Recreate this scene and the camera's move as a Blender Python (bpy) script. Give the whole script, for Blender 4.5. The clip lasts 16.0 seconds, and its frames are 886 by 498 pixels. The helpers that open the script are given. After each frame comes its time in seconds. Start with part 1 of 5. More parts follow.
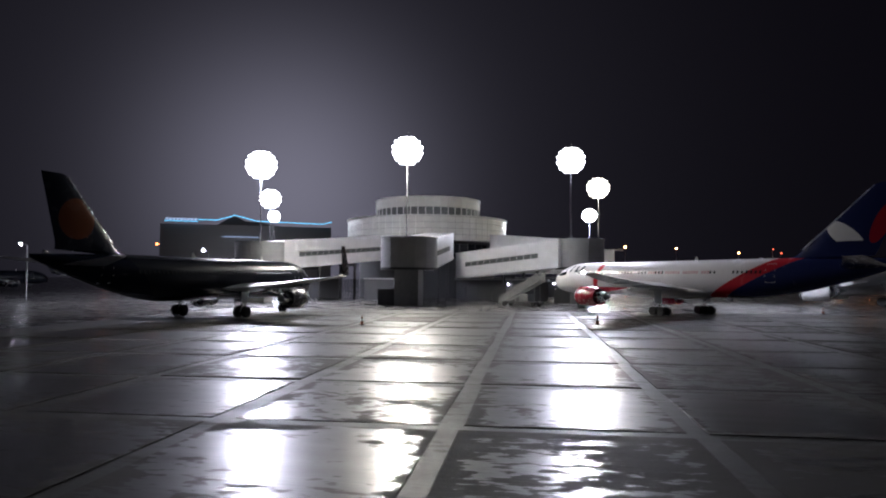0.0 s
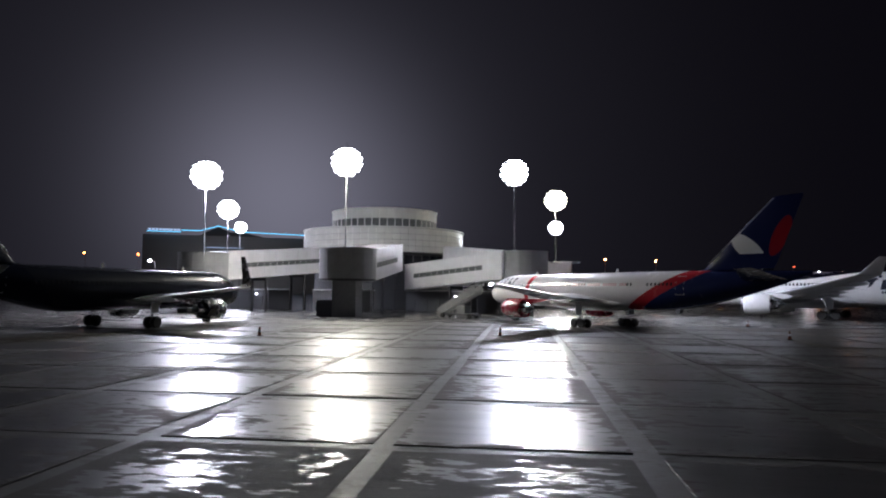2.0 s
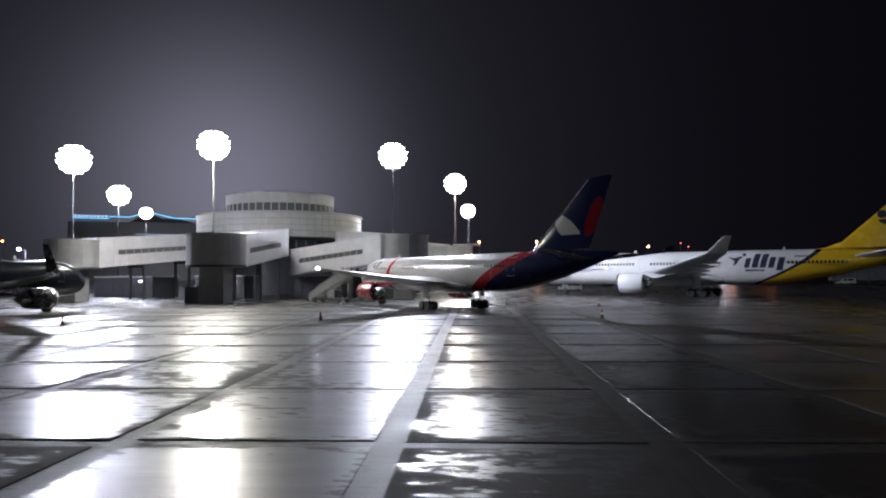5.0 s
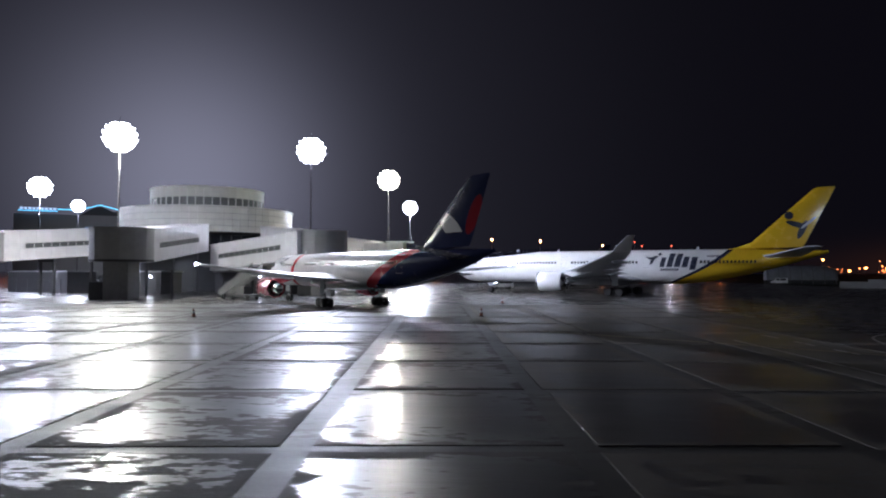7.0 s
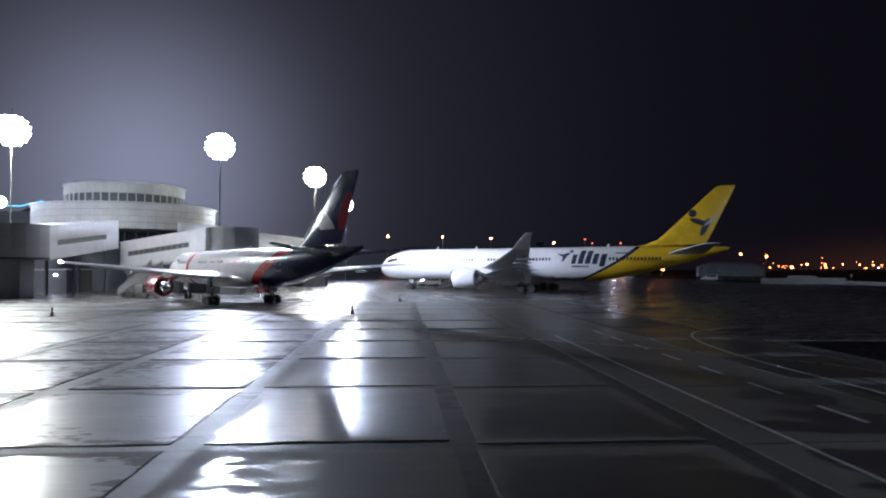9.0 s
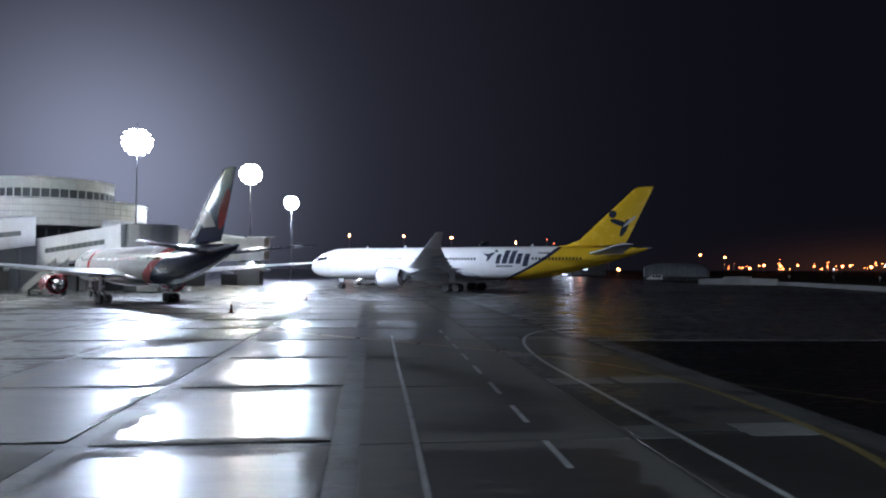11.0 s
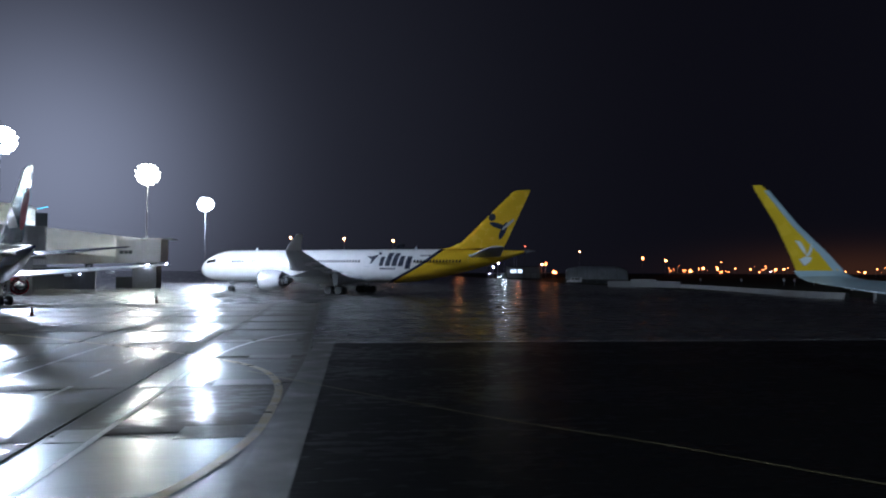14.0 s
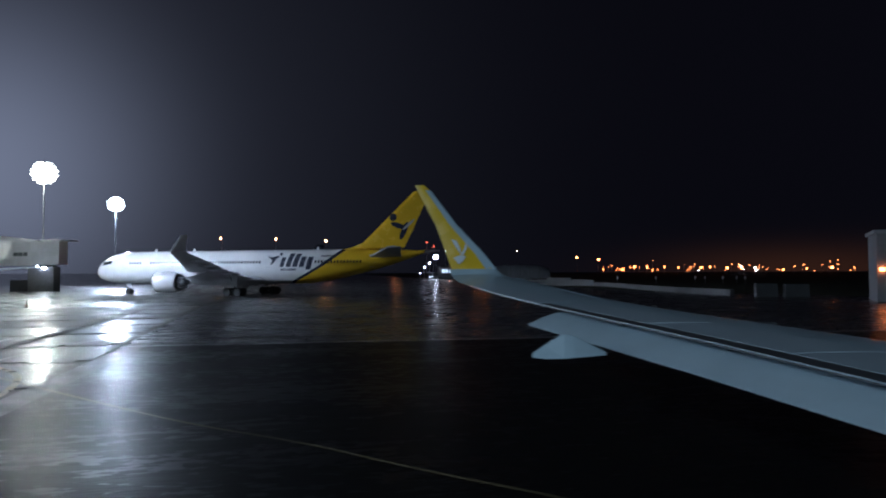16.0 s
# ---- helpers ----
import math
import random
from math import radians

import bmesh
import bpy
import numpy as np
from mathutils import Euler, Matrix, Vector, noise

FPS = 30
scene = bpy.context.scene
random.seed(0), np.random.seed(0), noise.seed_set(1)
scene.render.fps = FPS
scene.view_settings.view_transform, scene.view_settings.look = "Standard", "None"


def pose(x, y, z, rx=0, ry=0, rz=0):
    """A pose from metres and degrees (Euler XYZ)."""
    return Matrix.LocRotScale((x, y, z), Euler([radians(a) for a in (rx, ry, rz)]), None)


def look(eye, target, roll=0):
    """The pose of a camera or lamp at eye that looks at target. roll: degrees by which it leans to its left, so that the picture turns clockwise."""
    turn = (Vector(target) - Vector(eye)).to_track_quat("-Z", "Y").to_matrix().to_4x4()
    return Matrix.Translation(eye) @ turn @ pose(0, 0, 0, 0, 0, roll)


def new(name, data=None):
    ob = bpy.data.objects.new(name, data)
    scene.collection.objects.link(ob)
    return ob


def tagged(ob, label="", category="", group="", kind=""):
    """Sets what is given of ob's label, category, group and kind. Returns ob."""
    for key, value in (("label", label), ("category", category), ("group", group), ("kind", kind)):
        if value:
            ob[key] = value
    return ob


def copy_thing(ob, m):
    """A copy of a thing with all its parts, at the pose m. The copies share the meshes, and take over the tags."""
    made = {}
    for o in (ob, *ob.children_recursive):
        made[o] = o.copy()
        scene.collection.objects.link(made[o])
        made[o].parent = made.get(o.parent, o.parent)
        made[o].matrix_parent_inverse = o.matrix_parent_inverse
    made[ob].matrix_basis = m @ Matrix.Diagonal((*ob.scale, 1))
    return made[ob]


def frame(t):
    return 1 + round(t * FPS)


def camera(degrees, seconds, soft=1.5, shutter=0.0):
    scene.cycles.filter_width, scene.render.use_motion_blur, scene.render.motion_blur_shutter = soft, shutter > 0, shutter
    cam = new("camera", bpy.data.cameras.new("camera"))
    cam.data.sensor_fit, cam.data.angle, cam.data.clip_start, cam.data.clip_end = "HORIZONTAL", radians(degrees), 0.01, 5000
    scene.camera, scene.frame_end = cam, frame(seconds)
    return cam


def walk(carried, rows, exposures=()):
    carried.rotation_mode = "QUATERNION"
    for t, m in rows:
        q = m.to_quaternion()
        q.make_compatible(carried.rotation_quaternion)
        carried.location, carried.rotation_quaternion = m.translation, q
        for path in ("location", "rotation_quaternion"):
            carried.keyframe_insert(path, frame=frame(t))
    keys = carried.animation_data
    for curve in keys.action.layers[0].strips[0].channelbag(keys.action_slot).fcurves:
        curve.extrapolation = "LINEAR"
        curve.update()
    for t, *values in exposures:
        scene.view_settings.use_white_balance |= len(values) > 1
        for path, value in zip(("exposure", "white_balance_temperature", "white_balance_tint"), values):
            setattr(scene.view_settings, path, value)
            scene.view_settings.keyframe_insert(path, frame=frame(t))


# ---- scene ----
# ======== camera and its way ========
cam = camera(66.6, 16.0, soft=2.0, shutter=0.4)
PATH = [
    (0.0, 0.000, 0.000, 3.86, 2.560, -0.339, 11.158),
    (0.5, 1.918, 0.388, 3.86, 3.501, -0.582, 11.586),
    (1.0, 3.829, 0.766, 3.86, 3.892, -0.478, 11.451),
    (1.5, 5.716, 1.122, 3.86, 3.682, -0.455, 10.902),
    (2.0, 7.577, 1.449, 3.86, 3.573, -0.567, 10.414),
    (2.5, 9.420, 1.759, 3.86, 3.465, -0.237, 9.807),
    (3.0, 11.275, 2.048, 3.86, 3.310, -0.316, 9.395),
    (3.5, 13.133, 2.313, 3.86, 3.012, -0.199, 8.748),
    (4.0, 14.993, 2.572, 3.86, 2.662, 0.052, 7.790),
    (6.5, 24.339, 4.310, 3.86, 2.014, 0.086, 4.137),
    (7.0, 26.204, 4.452, 3.86, 1.958, -0.098, 3.239),
    (7.5, 28.140, 4.589, 3.86, 1.794, 0.014, 2.008),
    (8.0, 30.139, 4.658, 3.86, 1.807, 0.135, 1.372),
    (8.5, 32.109, 4.734, 3.86, 1.770, 0.066, 0.724),
    (9.0, 34.092, 4.776, 3.86, 1.724, 0.039, 0.000),
    (11.5, 43.929, 4.852, 3.86, 1.664, -0.143, -2.903),
    (12.0, 46.026, 4.766, 3.86, 1.872, 0.017, -3.340),
    (12.5, 48.197, 4.662, 3.86, 1.864, -0.077, -3.692),
    (13.0, 50.355, 4.522, 3.86, 2.130, 0.000, -4.195),
    (13.5, 52.465, 4.378, 3.86, 2.042, -0.284, -5.062),
    (14.0, 54.355, 4.199, 3.86, 1.930, -0.280, -5.936),
    (14.5, 56.119, 4.012, 3.86, 1.989, -0.204, -7.028),
    (15.0, 57.777, 3.798, 3.86, 2.079, -0.080, -8.019),
    (15.5, 59.427, 3.564, 3.86, 2.098, -0.115, -9.350),
    (16.0, 61.059, 3.291, 3.86, 1.941, 0.173, -10.717),
]
walk(cam, [(t, pose(x, y, z, 90 + pitch, roll, yaw)) for t, x, y, z, pitch, roll, yaw in PATH],
     exposures=[(0.0, 0.45, 6150, 18), (4.0, 0.5, 6150, 14), (7.0, 0.75, 5850, 16), (9.0, 1.05, 5650, 14), (12.0, 1.15, 5500, 9), (14.0, 0.95, 5400, 8), (16.0, 0.55, 5300, 7)])

# ======== night sky and flood lights ========
world = bpy.data.worlds.new("night_sky")
scene.world = world
world.use_nodes = True
wn, wl = world.node_tree.nodes, world.node_tree.links
wn.clear()
w_out = wn.new("ShaderNodeOutputWorld")
w_bg = wn.new("ShaderNodeBackground")
w_co = wn.new("ShaderNodeTexCoord")
# bright lobe, with the wide veil below, stands in for glare round the masts
w_dot = wn.new("ShaderNodeVectorMath")
w_dot.operation = "DOT_PRODUCT"
w_dot.inputs[1].default_value = Vector((-0.40, 0.90, 0.13)).normalized()
w_map = wn.new("ShaderNodeMath")
w_map.operation, w_map.use_clamp = "POWER", True
w_map.inputs[1].default_value = 66.0
w_pos = wn.new("ShaderNodeMath")
w_pos.operation = "MAXIMUM"
w_pos.inputs[1].default_value = 0.0
w_ramp = wn.new("ShaderNodeMix")
w_ramp.data_type = "RGBA"
w_ramp.inputs[6].default_value = (0.0020, 0.00175, 0.0027, 1)
w_ramp.inputs[7].default_value = (0.108, 0.107, 0.129, 1)
wl.new(w_co.outputs["Generated"], w_dot.inputs[0])
wl.new(w_dot.outputs["Value"], w_pos.inputs[0])
wl.new(w_pos.outputs[0], w_map.inputs[0])
wl.new(w_map.outputs[0], w_ramp.inputs[0])
# glow of the town along the horizon
w_dot2 = wn.new("ShaderNodeVectorMath")
w_dot2.operation = "DOT_PRODUCT"
w_dot2.inputs[1].default_value = Vector((0.62, 0.78, 0.02)).normalized()
w_pos2 = wn.new("ShaderNodeMath")
w_pos2.operation = "MAXIMUM"
w_pos2.inputs[1].default_value = 0.0
w_pow2 = wn.new("ShaderNodeMath")
w_pow2.operation = "POWER"
w_pow2.inputs[1].default_value = 70.0
w_low = wn.new("ShaderNodeVectorMath")
w_low.operation = "MULTIPLY"
w_low.inputs[1].default_value = (1, 1, 6)
w_norm = wn.new("ShaderNodeVectorMath")
w_norm.operation = "NORMALIZE"
wl.new(w_co.outputs["Generated"], w_low.inputs[0])
wl.new(w_low.outputs["Vector"], w_norm.inputs[0])
w_add = wn.new("ShaderNodeMix")
w_add.data_type, w_add.blend_type = "RGBA", "ADD"
w_add.inputs[7].default_value = (0.017, 0.0052, 0.0012, 1)
wl.new(w_norm.outputs["Vector"], w_dot2.inputs[0])
wl.new(w_dot2.outputs["Value"], w_pos2.inputs[0])
wl.new(w_pos2.outputs[0], w_pow2.inputs[0])
wl.new(w_pow2.outputs[0], w_add.inputs[0])
w_wide = wn.new("ShaderNodeMath")
w_wide.operation = "POWER"
w_wide.inputs[1].default_value = 9.0
w_veil = wn.new("ShaderNodeMix")
w_veil.data_type, w_veil.blend_type = "RGBA", "ADD"
w_veil.inputs[7].default_value = (0.0125, 0.0122, 0.0152, 1)
wl.new(w_pos.outputs[0], w_wide.inputs[0])
wl.new(w_wide.outputs[0], w_veil.inputs[0])
wl.new(w_ramp.outputs[2], w_veil.inputs[6])
wl.new(w_veil.outputs[2], w_add.inputs[6])
wl.new(w_add.outputs[2], w_bg.inputs["Color"])
w_bg.inputs["Strength"].default_value = 1.0
wl.new(w_bg.outputs["Background"], w_out.inputs["Surface"])

# masts: name, x, y, lamp height, lamp watts, colour
MASTS = [
    (-51.4, 103.7, 22.7, 74000, (0.88, 0.91, 1.0), 1.25),
    (-24.3, 95.6, 22.7, 42000, (1.0, 0.98, 0.80), 1.1),
    (-0.8, 109.9, 23.1, 26000, (0.86, 0.90, 1.0), 1.1),
    (5.0, 157.6, 24.9, 34000, (1.0, 0.94, 0.68), 1.25),
    (4.1, 213.0, 23.8, 105000, (0.86, 0.90, 1.0), 1.1),
    (-70.0, 146.0, 22.3, 60000, (0.88, 0.91, 1.0), 1.2),
    (-94.0, 198.9, 23.4, 20000, (0.88, 0.91, 1.0), 0.9),
]
AIMS = [(-0.45, -0.9), (-0.15, -1.0), (2.8, -1.6), (0.8, -0.6), (0.7, -0.7), (-0.7, -0.7), (-0.5, -0.9)]
SPREAD = [(174, 1.0), (174, 1.0), (138, 0.35), (174, 1.0), (174, 1.0), (174, 1.0), (174, 1.0)]
for (mx, my, mz, watts, tint, size), (ax, ay), (cone_angle, cone_blend) in zip(MASTS, AIMS, SPREAD):
    lamp = bpy.data.lights.new("flood_spill", "POINT")
    lamp.energy, lamp.color, lamp.shadow_soft_size = watts * (0.22 if cone_angle < 170 else 0.5), tint, 0.9
    new("flood_spill", lamp).location = (mx, my, mz - 1.6)
    lamp = bpy.data.lights.new("flood_light", "SPOT")
    lamp.energy, lamp.color, lamp.shadow_soft_size = watts * 1.8, tint, 1.2
    lamp.spot_size, lamp.spot_blend = radians(cone_angle), cone_blend
    eye = Vector((mx + 0.6 * ax, my + 0.6 * ay, mz - 1.6))
    new("flood_light", lamp).matrix_world = look(eye, eye + Vector((ax, ay, -2.0)))
# extra spot added at the third mast to brighten the wide-body's hull
lamp = bpy.data.lights.new("stand_light", "SPOT")
lamp.energy, lamp.color, lamp.shadow_soft_size = 48000, (0.88, 0.91, 1.0), 1.0
lamp.spot_size, lamp.spot_blend = radians(66), 1.0
new("stand_light", lamp).matrix_world = look((0.4, 110.6, 21.6), (31, 129, 1))
# unseen mast added behind the camera to light the wing, inferred from the winglet
UNSEEN_MAST = (26.0, -42.0, 22.0)
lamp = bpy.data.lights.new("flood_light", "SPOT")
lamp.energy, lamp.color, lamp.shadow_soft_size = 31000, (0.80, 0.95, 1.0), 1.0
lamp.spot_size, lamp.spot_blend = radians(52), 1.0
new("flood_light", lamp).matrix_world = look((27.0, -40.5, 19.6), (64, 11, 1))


# ======== materials ========
def mat(name, color, rough=0.5, metal=0.0, spec=0.5, vary=0.12, scale=2.0, bump=0.0, grain=40.0, coat=0.0, rvary=0.08, island=0.0):
    m = bpy.data.materials.new(name)
    m.use_nodes = True
    n, l = m.node_tree.nodes, m.node_tree.links
    b = n["Principled BSDF"]
    b.inputs["Metallic"].default_value = metal
    b.inputs["Specular IOR Level"].default_value = spec
    b.inputs["Coat Weight"].default_value = coat
    b.inputs["Coat Roughness"].default_value = 0.12
    co = n.new("ShaderNodeTexCoord")
    big = n.new("ShaderNodeTexNoise")
    big.inputs["Scale"].default_value = scale
    big.inputs["Detail"].default_value = 5
    fine = n.new("ShaderNodeTexNoise")
    fine.inputs["Scale"].default_value = grain
    fine.inputs["Detail"].default_value = 3
    l.new(co.outputs["Object"], big.inputs["Vector"])
    l.new(co.outputs["Object"], fine.inputs["Vector"])
    mixn = n.new("ShaderNodeMath")
    mixn.operation = "MULTIPLY_ADD"
    mixn.inputs[1].default_value = 0.35
    l.new(fine.outputs["Fac"], mixn.inputs[0])
    l.new(big.outputs["Fac"], mixn.inputs[2])
    span = n.new("ShaderNodeMapRange")
    span.inputs["From Min"].default_value, span.inputs["From Max"].default_value = 0.4, 0.95
    span.inputs["To Min"].default_value, span.inputs["To Max"].default_value = 1 - vary, 1 + vary
    l.new(mixn.outputs[0], span.inputs["Value"])
    hsv = n.new("ShaderNodeHueSaturation")
    hsv.inputs["Color"].default_value = (*color, 1)
    last = span.outputs["Result"]
    if island:
        info = n.new("ShaderNodeObjectInfo")
        isl = n.new("ShaderNodeMapRange")
        isl.inputs["To Min"].default_value, isl.inputs["To Max"].default_value = 1 - island, 1 + island
        l.new(info.outputs["Random"], isl.inputs["Value"])
        mu = n.new("ShaderNodeMath")
        mu.operation = "MULTIPLY"
        l.new(last, mu.inputs[0])
        l.new(isl.outputs["Result"], mu.inputs[1])
        last = mu.outputs[0]
    l.new(last, hsv.inputs["Value"])
    l.new(hsv.outputs["Color"], b.inputs["Base Color"])
    rr = n.new("ShaderNodeMapRange")
    rr.inputs["From Min"].default_value, rr.inputs["From Max"].default_value = 0.3, 0.7
    rr.inputs["To Min"].default_value, rr.inputs["To Max"].default_value = max(0.02, rough - rvary), min(1, rough + rvary)
    l.new(big.outputs["Fac"], rr.inputs["Value"])
    l.new(rr.outputs["Result"], b.inputs["Roughness"])
    if bump:
        bp = n.new("ShaderNodeBump")
        bp.inputs["Strength"].default_value = bump
        bp.inputs["Distance"].default_value = 0.02
        l.new(fine.outputs["Fac"], bp.inputs["Height"])
        l.new(bp.outputs["Normal"], b.inputs["Normal"])
    m["hsv"] = hsv.name
    return m


def glow(name, color, strength):
    m = bpy.data.materials.new(name)
    m.use_nodes = True
    b = m.node_tree.nodes["Principled BSDF"]
    b.inputs["Base Color"].default_value = (*color, 1)
    b.inputs["Emission Color"].default_value = (*color, 1)
    b.inputs["Emission Strength"].default_value = strength
    return m


def wet(name, dry, soaked, slab=None, gloss=(0.52, 0.28), sheen=0.5, calm=1.0, water=0.0):
    """Wet paving: puddled film of water over rough concrete or asphalt."""
    m = bpy.data.materials.new(name)
    m.use_nodes = True
    n, l = m.node_tree.nodes, m.node_tree.links
    b = n["Principled BSDF"]
    co = n.new("ShaderNodeTexCoord")
    geo = n.new("ShaderNodeNewGeometry")

    def tex(scale, detail, vec):
        q = n.new("ShaderNodeTexNoise")
        q.inputs["Scale"].default_value, q.inputs["Detail"].default_value = scale, detail
        l.new(vec, q.inputs["Vector"])
        return q.outputs["Fac"]

    def remap(v, a, c, d, e, smooth=False):
        q = n.new("ShaderNodeMapRange")
        if smooth:
            q.interpolation_type = "SMOOTHSTEP"
        for key, val in zip(("From Min", "From Max", "To Min", "To Max"), (a, c, d, e)):
            q.inputs[key].default_value = val
        l.new(v, q.inputs["Value"])
        return q.outputs["Result"]

    def op(kind, a, c):
        q = n.new("ShaderNodeMath")
        q.operation = kind
        for i, v in enumerate((a, c)):
            if isinstance(v, (int, float)):
                q.inputs[i].default_value = v
            else:
                l.new(v, q.inputs[i])
        return q.outputs[0]

    pos = geo.outputs["Position"]
    stretch = n.new("ShaderNodeMapping")
    stretch.inputs["Scale"].default_value = (0.7, 1.7, 1.0)
    stretch.inputs["Rotation"].default_value = (0, 0, radians(-4))
    l.new(pos, stretch.inputs["Vector"])
    sv = stretch.outputs["Vector"]
    puddle = tex(0.16, 6, sv)
    patch = tex(0.55, 5, sv)
    grain = tex(30.0, 4, pos)
    wave = n.new("ShaderNodeMapping")
    wave.inputs["Scale"].default_value = (0.35, 2.4, 1.0)
    wave.inputs["Rotation"].default_value = (0, 0, radians(-4))
    l.new(pos, wave.inputs["Vector"])
    ripple = tex(0.9, 3, wave.outputs["Vector"])
    info = n.new("ShaderNodeObjectInfo")
    level = op("ADD", op("MULTIPLY", puddle, 0.6), op("MULTIPLY", patch, 0.4))
    level = op("ADD", op("MULTIPLY", level, calm), 0.5 * (1 - calm))
    level = op("ADD", level, remap(info.outputs["Random"], 0, 1, -0.09, 0.09))
    if slab:
        sep = n.new("ShaderNodeSeparateXYZ")
        l.new(co.outputs["Object"], sep.inputs[0])
        side = op("MAXIMUM", op("ADD", op("ABSOLUTE", sep.outputs["X"], 0), -slab[0] / 2), op("ADD", op("ABSOLUTE", sep.outputs["Y"], 0), -slab[1] / 2))
        rim = op("ADD", side, remap(patch, 0.25, 0.75, -0.8 * calm, 0.8 * calm))
        level = op("ADD", level, remap(rim, -1.0, -0.1, 0.015, -0.2, True))
    fleck = remap(tex(5.5, 4, sv), 0.32, 0.68, -0.04 * calm, 0.04 * calm)
    film = remap(op("ADD", op("ADD", level, fleck), remap(tex(1.9, 6, sv), 0.3, 0.7, -0.13 * calm, 0.13 * calm)), 0.43, 0.48, 0.0, 1.0, True)
    mixc = n.new("ShaderNodeMix")
    mixc.data_type = "RGBA"
    mixc.inputs[6].default_value, mixc.inputs[7].default_value = (*dry, 1), (*soaked, 1)
    l.new(film, mixc.inputs[0])
    hsv = n.new("ShaderNodeHueSaturation")
    l.new(mixc.outputs[2], hsv.inputs["Color"])
    l.new(op("MULTIPLY", remap(grain, 0.3, 0.7, 0.8, 1.2), remap(info.outputs["Random"], 0, 1, 0.85, 1.15)), hsv.inputs["Value"])
    l.new(hsv.outputs["Color"], b.inputs["Base Color"])
    rough = op("ADD", remap(film, 0, 1, *gloss), remap(patch, 0.3, 0.7, -0.04, 0.06))
    l.new(rough, b.inputs["Roughness"])
    b.inputs["IOR"].default_value = 1.40
    l.new(remap(film, 0, 1, sheen * 0.22, sheen), b.inputs["Specular IOR Level"])
    if water:
        l.new(op("MULTIPLY", film, water), b.inputs["Coat Weight"])
        l.new(remap(patch, 0.3, 0.7, 0.17, 0.25), b.inputs["Coat Roughness"])
        b.inputs["Coat IOR"].default_value = 1.33
    bump = n.new("ShaderNodeBump")
    bump.inputs["Distance"].default_value = 0.02
    l.new(remap(film, 0, 1, 0.9, 0.55), bump.inputs["Strength"])
    chop = tex(4.5, 3, wave.outputs["Vector"])
    l.new(op("ADD", op("ADD", op("MULTIPLY", ripple, 0.8), op("MULTIPLY", chop, 0.42)), op("MULTIPLY", grain, 0.05)), bump.inputs["Height"])
    l.new(bump.outputs["Normal"], b.inputs["Normal"])
    l.new(bump.outputs["Normal"], b.inputs["Coat Normal"])
    return m


def livery(name, base, cuts, rough=0.22, spots=()):
    """Aircraft paint in bands along the hull: cuts are (where, rise, bow, colour); paint changes aft of where + rise*z + bow*z*z.
    spots are painted ovals (x, z, half length, half height, turn, colour)."""
    m = mat(name, base, rough, vary=0.05, scale=0.8, grain=6.0, coat=0.5, rvary=0.05)
    n, l = m.node_tree.nodes, m.node_tree.links
    hsv = n[m["hsv"]]
    co = n.new("ShaderNodeTexCoord")
    sep = n.new("ShaderNodeSeparateXYZ")
    l.new(co.outputs["Object"], sep.inputs[0])
    last = None
    for where, rise, bow, color in cuts:
        zz = n.new("ShaderNodeMath"); zz.operation = "MULTIPLY_ADD"
        zz.inputs[1].default_value, zz.inputs[2].default_value = bow, rise
        l.new(sep.outputs["Z"], zz.inputs[0])
        ln = n.new("ShaderNodeMath"); ln.operation = "MULTIPLY_ADD"
        ln.inputs[2].default_value = where
        l.new(sep.outputs["Z"], ln.inputs[0]); l.new(zz.outputs[0], ln.inputs[1])
        gt = n.new("ShaderNodeMath"); gt.operation = "GREATER_THAN"
        l.new(sep.outputs["X"], gt.inputs[0]); l.new(ln.outputs[0], gt.inputs[1])
        mx = n.new("ShaderNodeMix"); mx.data_type = "RGBA"
        l.new(gt.outputs[0], mx.inputs[0])
        mx.inputs[7].default_value = (*color, 1)
        if last is None:
            mx.inputs[6].default_value = (*base, 1)
        else:
            l.new(last, mx.inputs[6])
        last = mx.outputs[2]
    for sx, sz, ra, rb, turn, color, *floor_z in spots:
        mp = n.new("ShaderNodeMapping")
        mp.vector_type = "TEXTURE"
        mp.inputs["Location"].default_value = (sx, 0, sz)
        mp.inputs["Rotation"].default_value = (0, radians(turn), 0)
        mp.inputs["Scale"].default_value = (ra, 1000, rb)
        l.new(co.outputs["Object"], mp.inputs["Vector"])
        ln = n.new("ShaderNodeVectorMath"); ln.operation = "LENGTH"
        l.new(mp.outputs["Vector"], ln.inputs[0])
        lt = n.new("ShaderNodeMath"); lt.operation = "LESS_THAN"; lt.inputs[1].default_value = 1.0
        l.new(ln.outputs["Value"], lt.inputs[0])
        if floor_z:
            above = n.new("ShaderNodeMath"); above.operation = "GREATER_THAN"; above.inputs[1].default_value = floor_z[0]
            l.new(sep.outputs["Z"], above.inputs[0])
            both = n.new("ShaderNodeMath"); both.operation = "MULTIPLY"
            l.new(lt.outputs[0], both.inputs[0]); l.new(above.outputs[0], both.inputs[1])
            lt = both
        mx = n.new("ShaderNodeMix"); mx.data_type = "RGBA"
        l.new(lt.outputs[0], mx.inputs[0])
        mx.inputs[7].default_value = (*color, 1)
        if last is None:
            mx.inputs[6].default_value = (*base, 1)
        else:
            l.new(last, mx.inputs[6])
        last = mx.outputs[2]
    if last is not None:
        l.new(last, hsv.inputs["Color"])
    return m


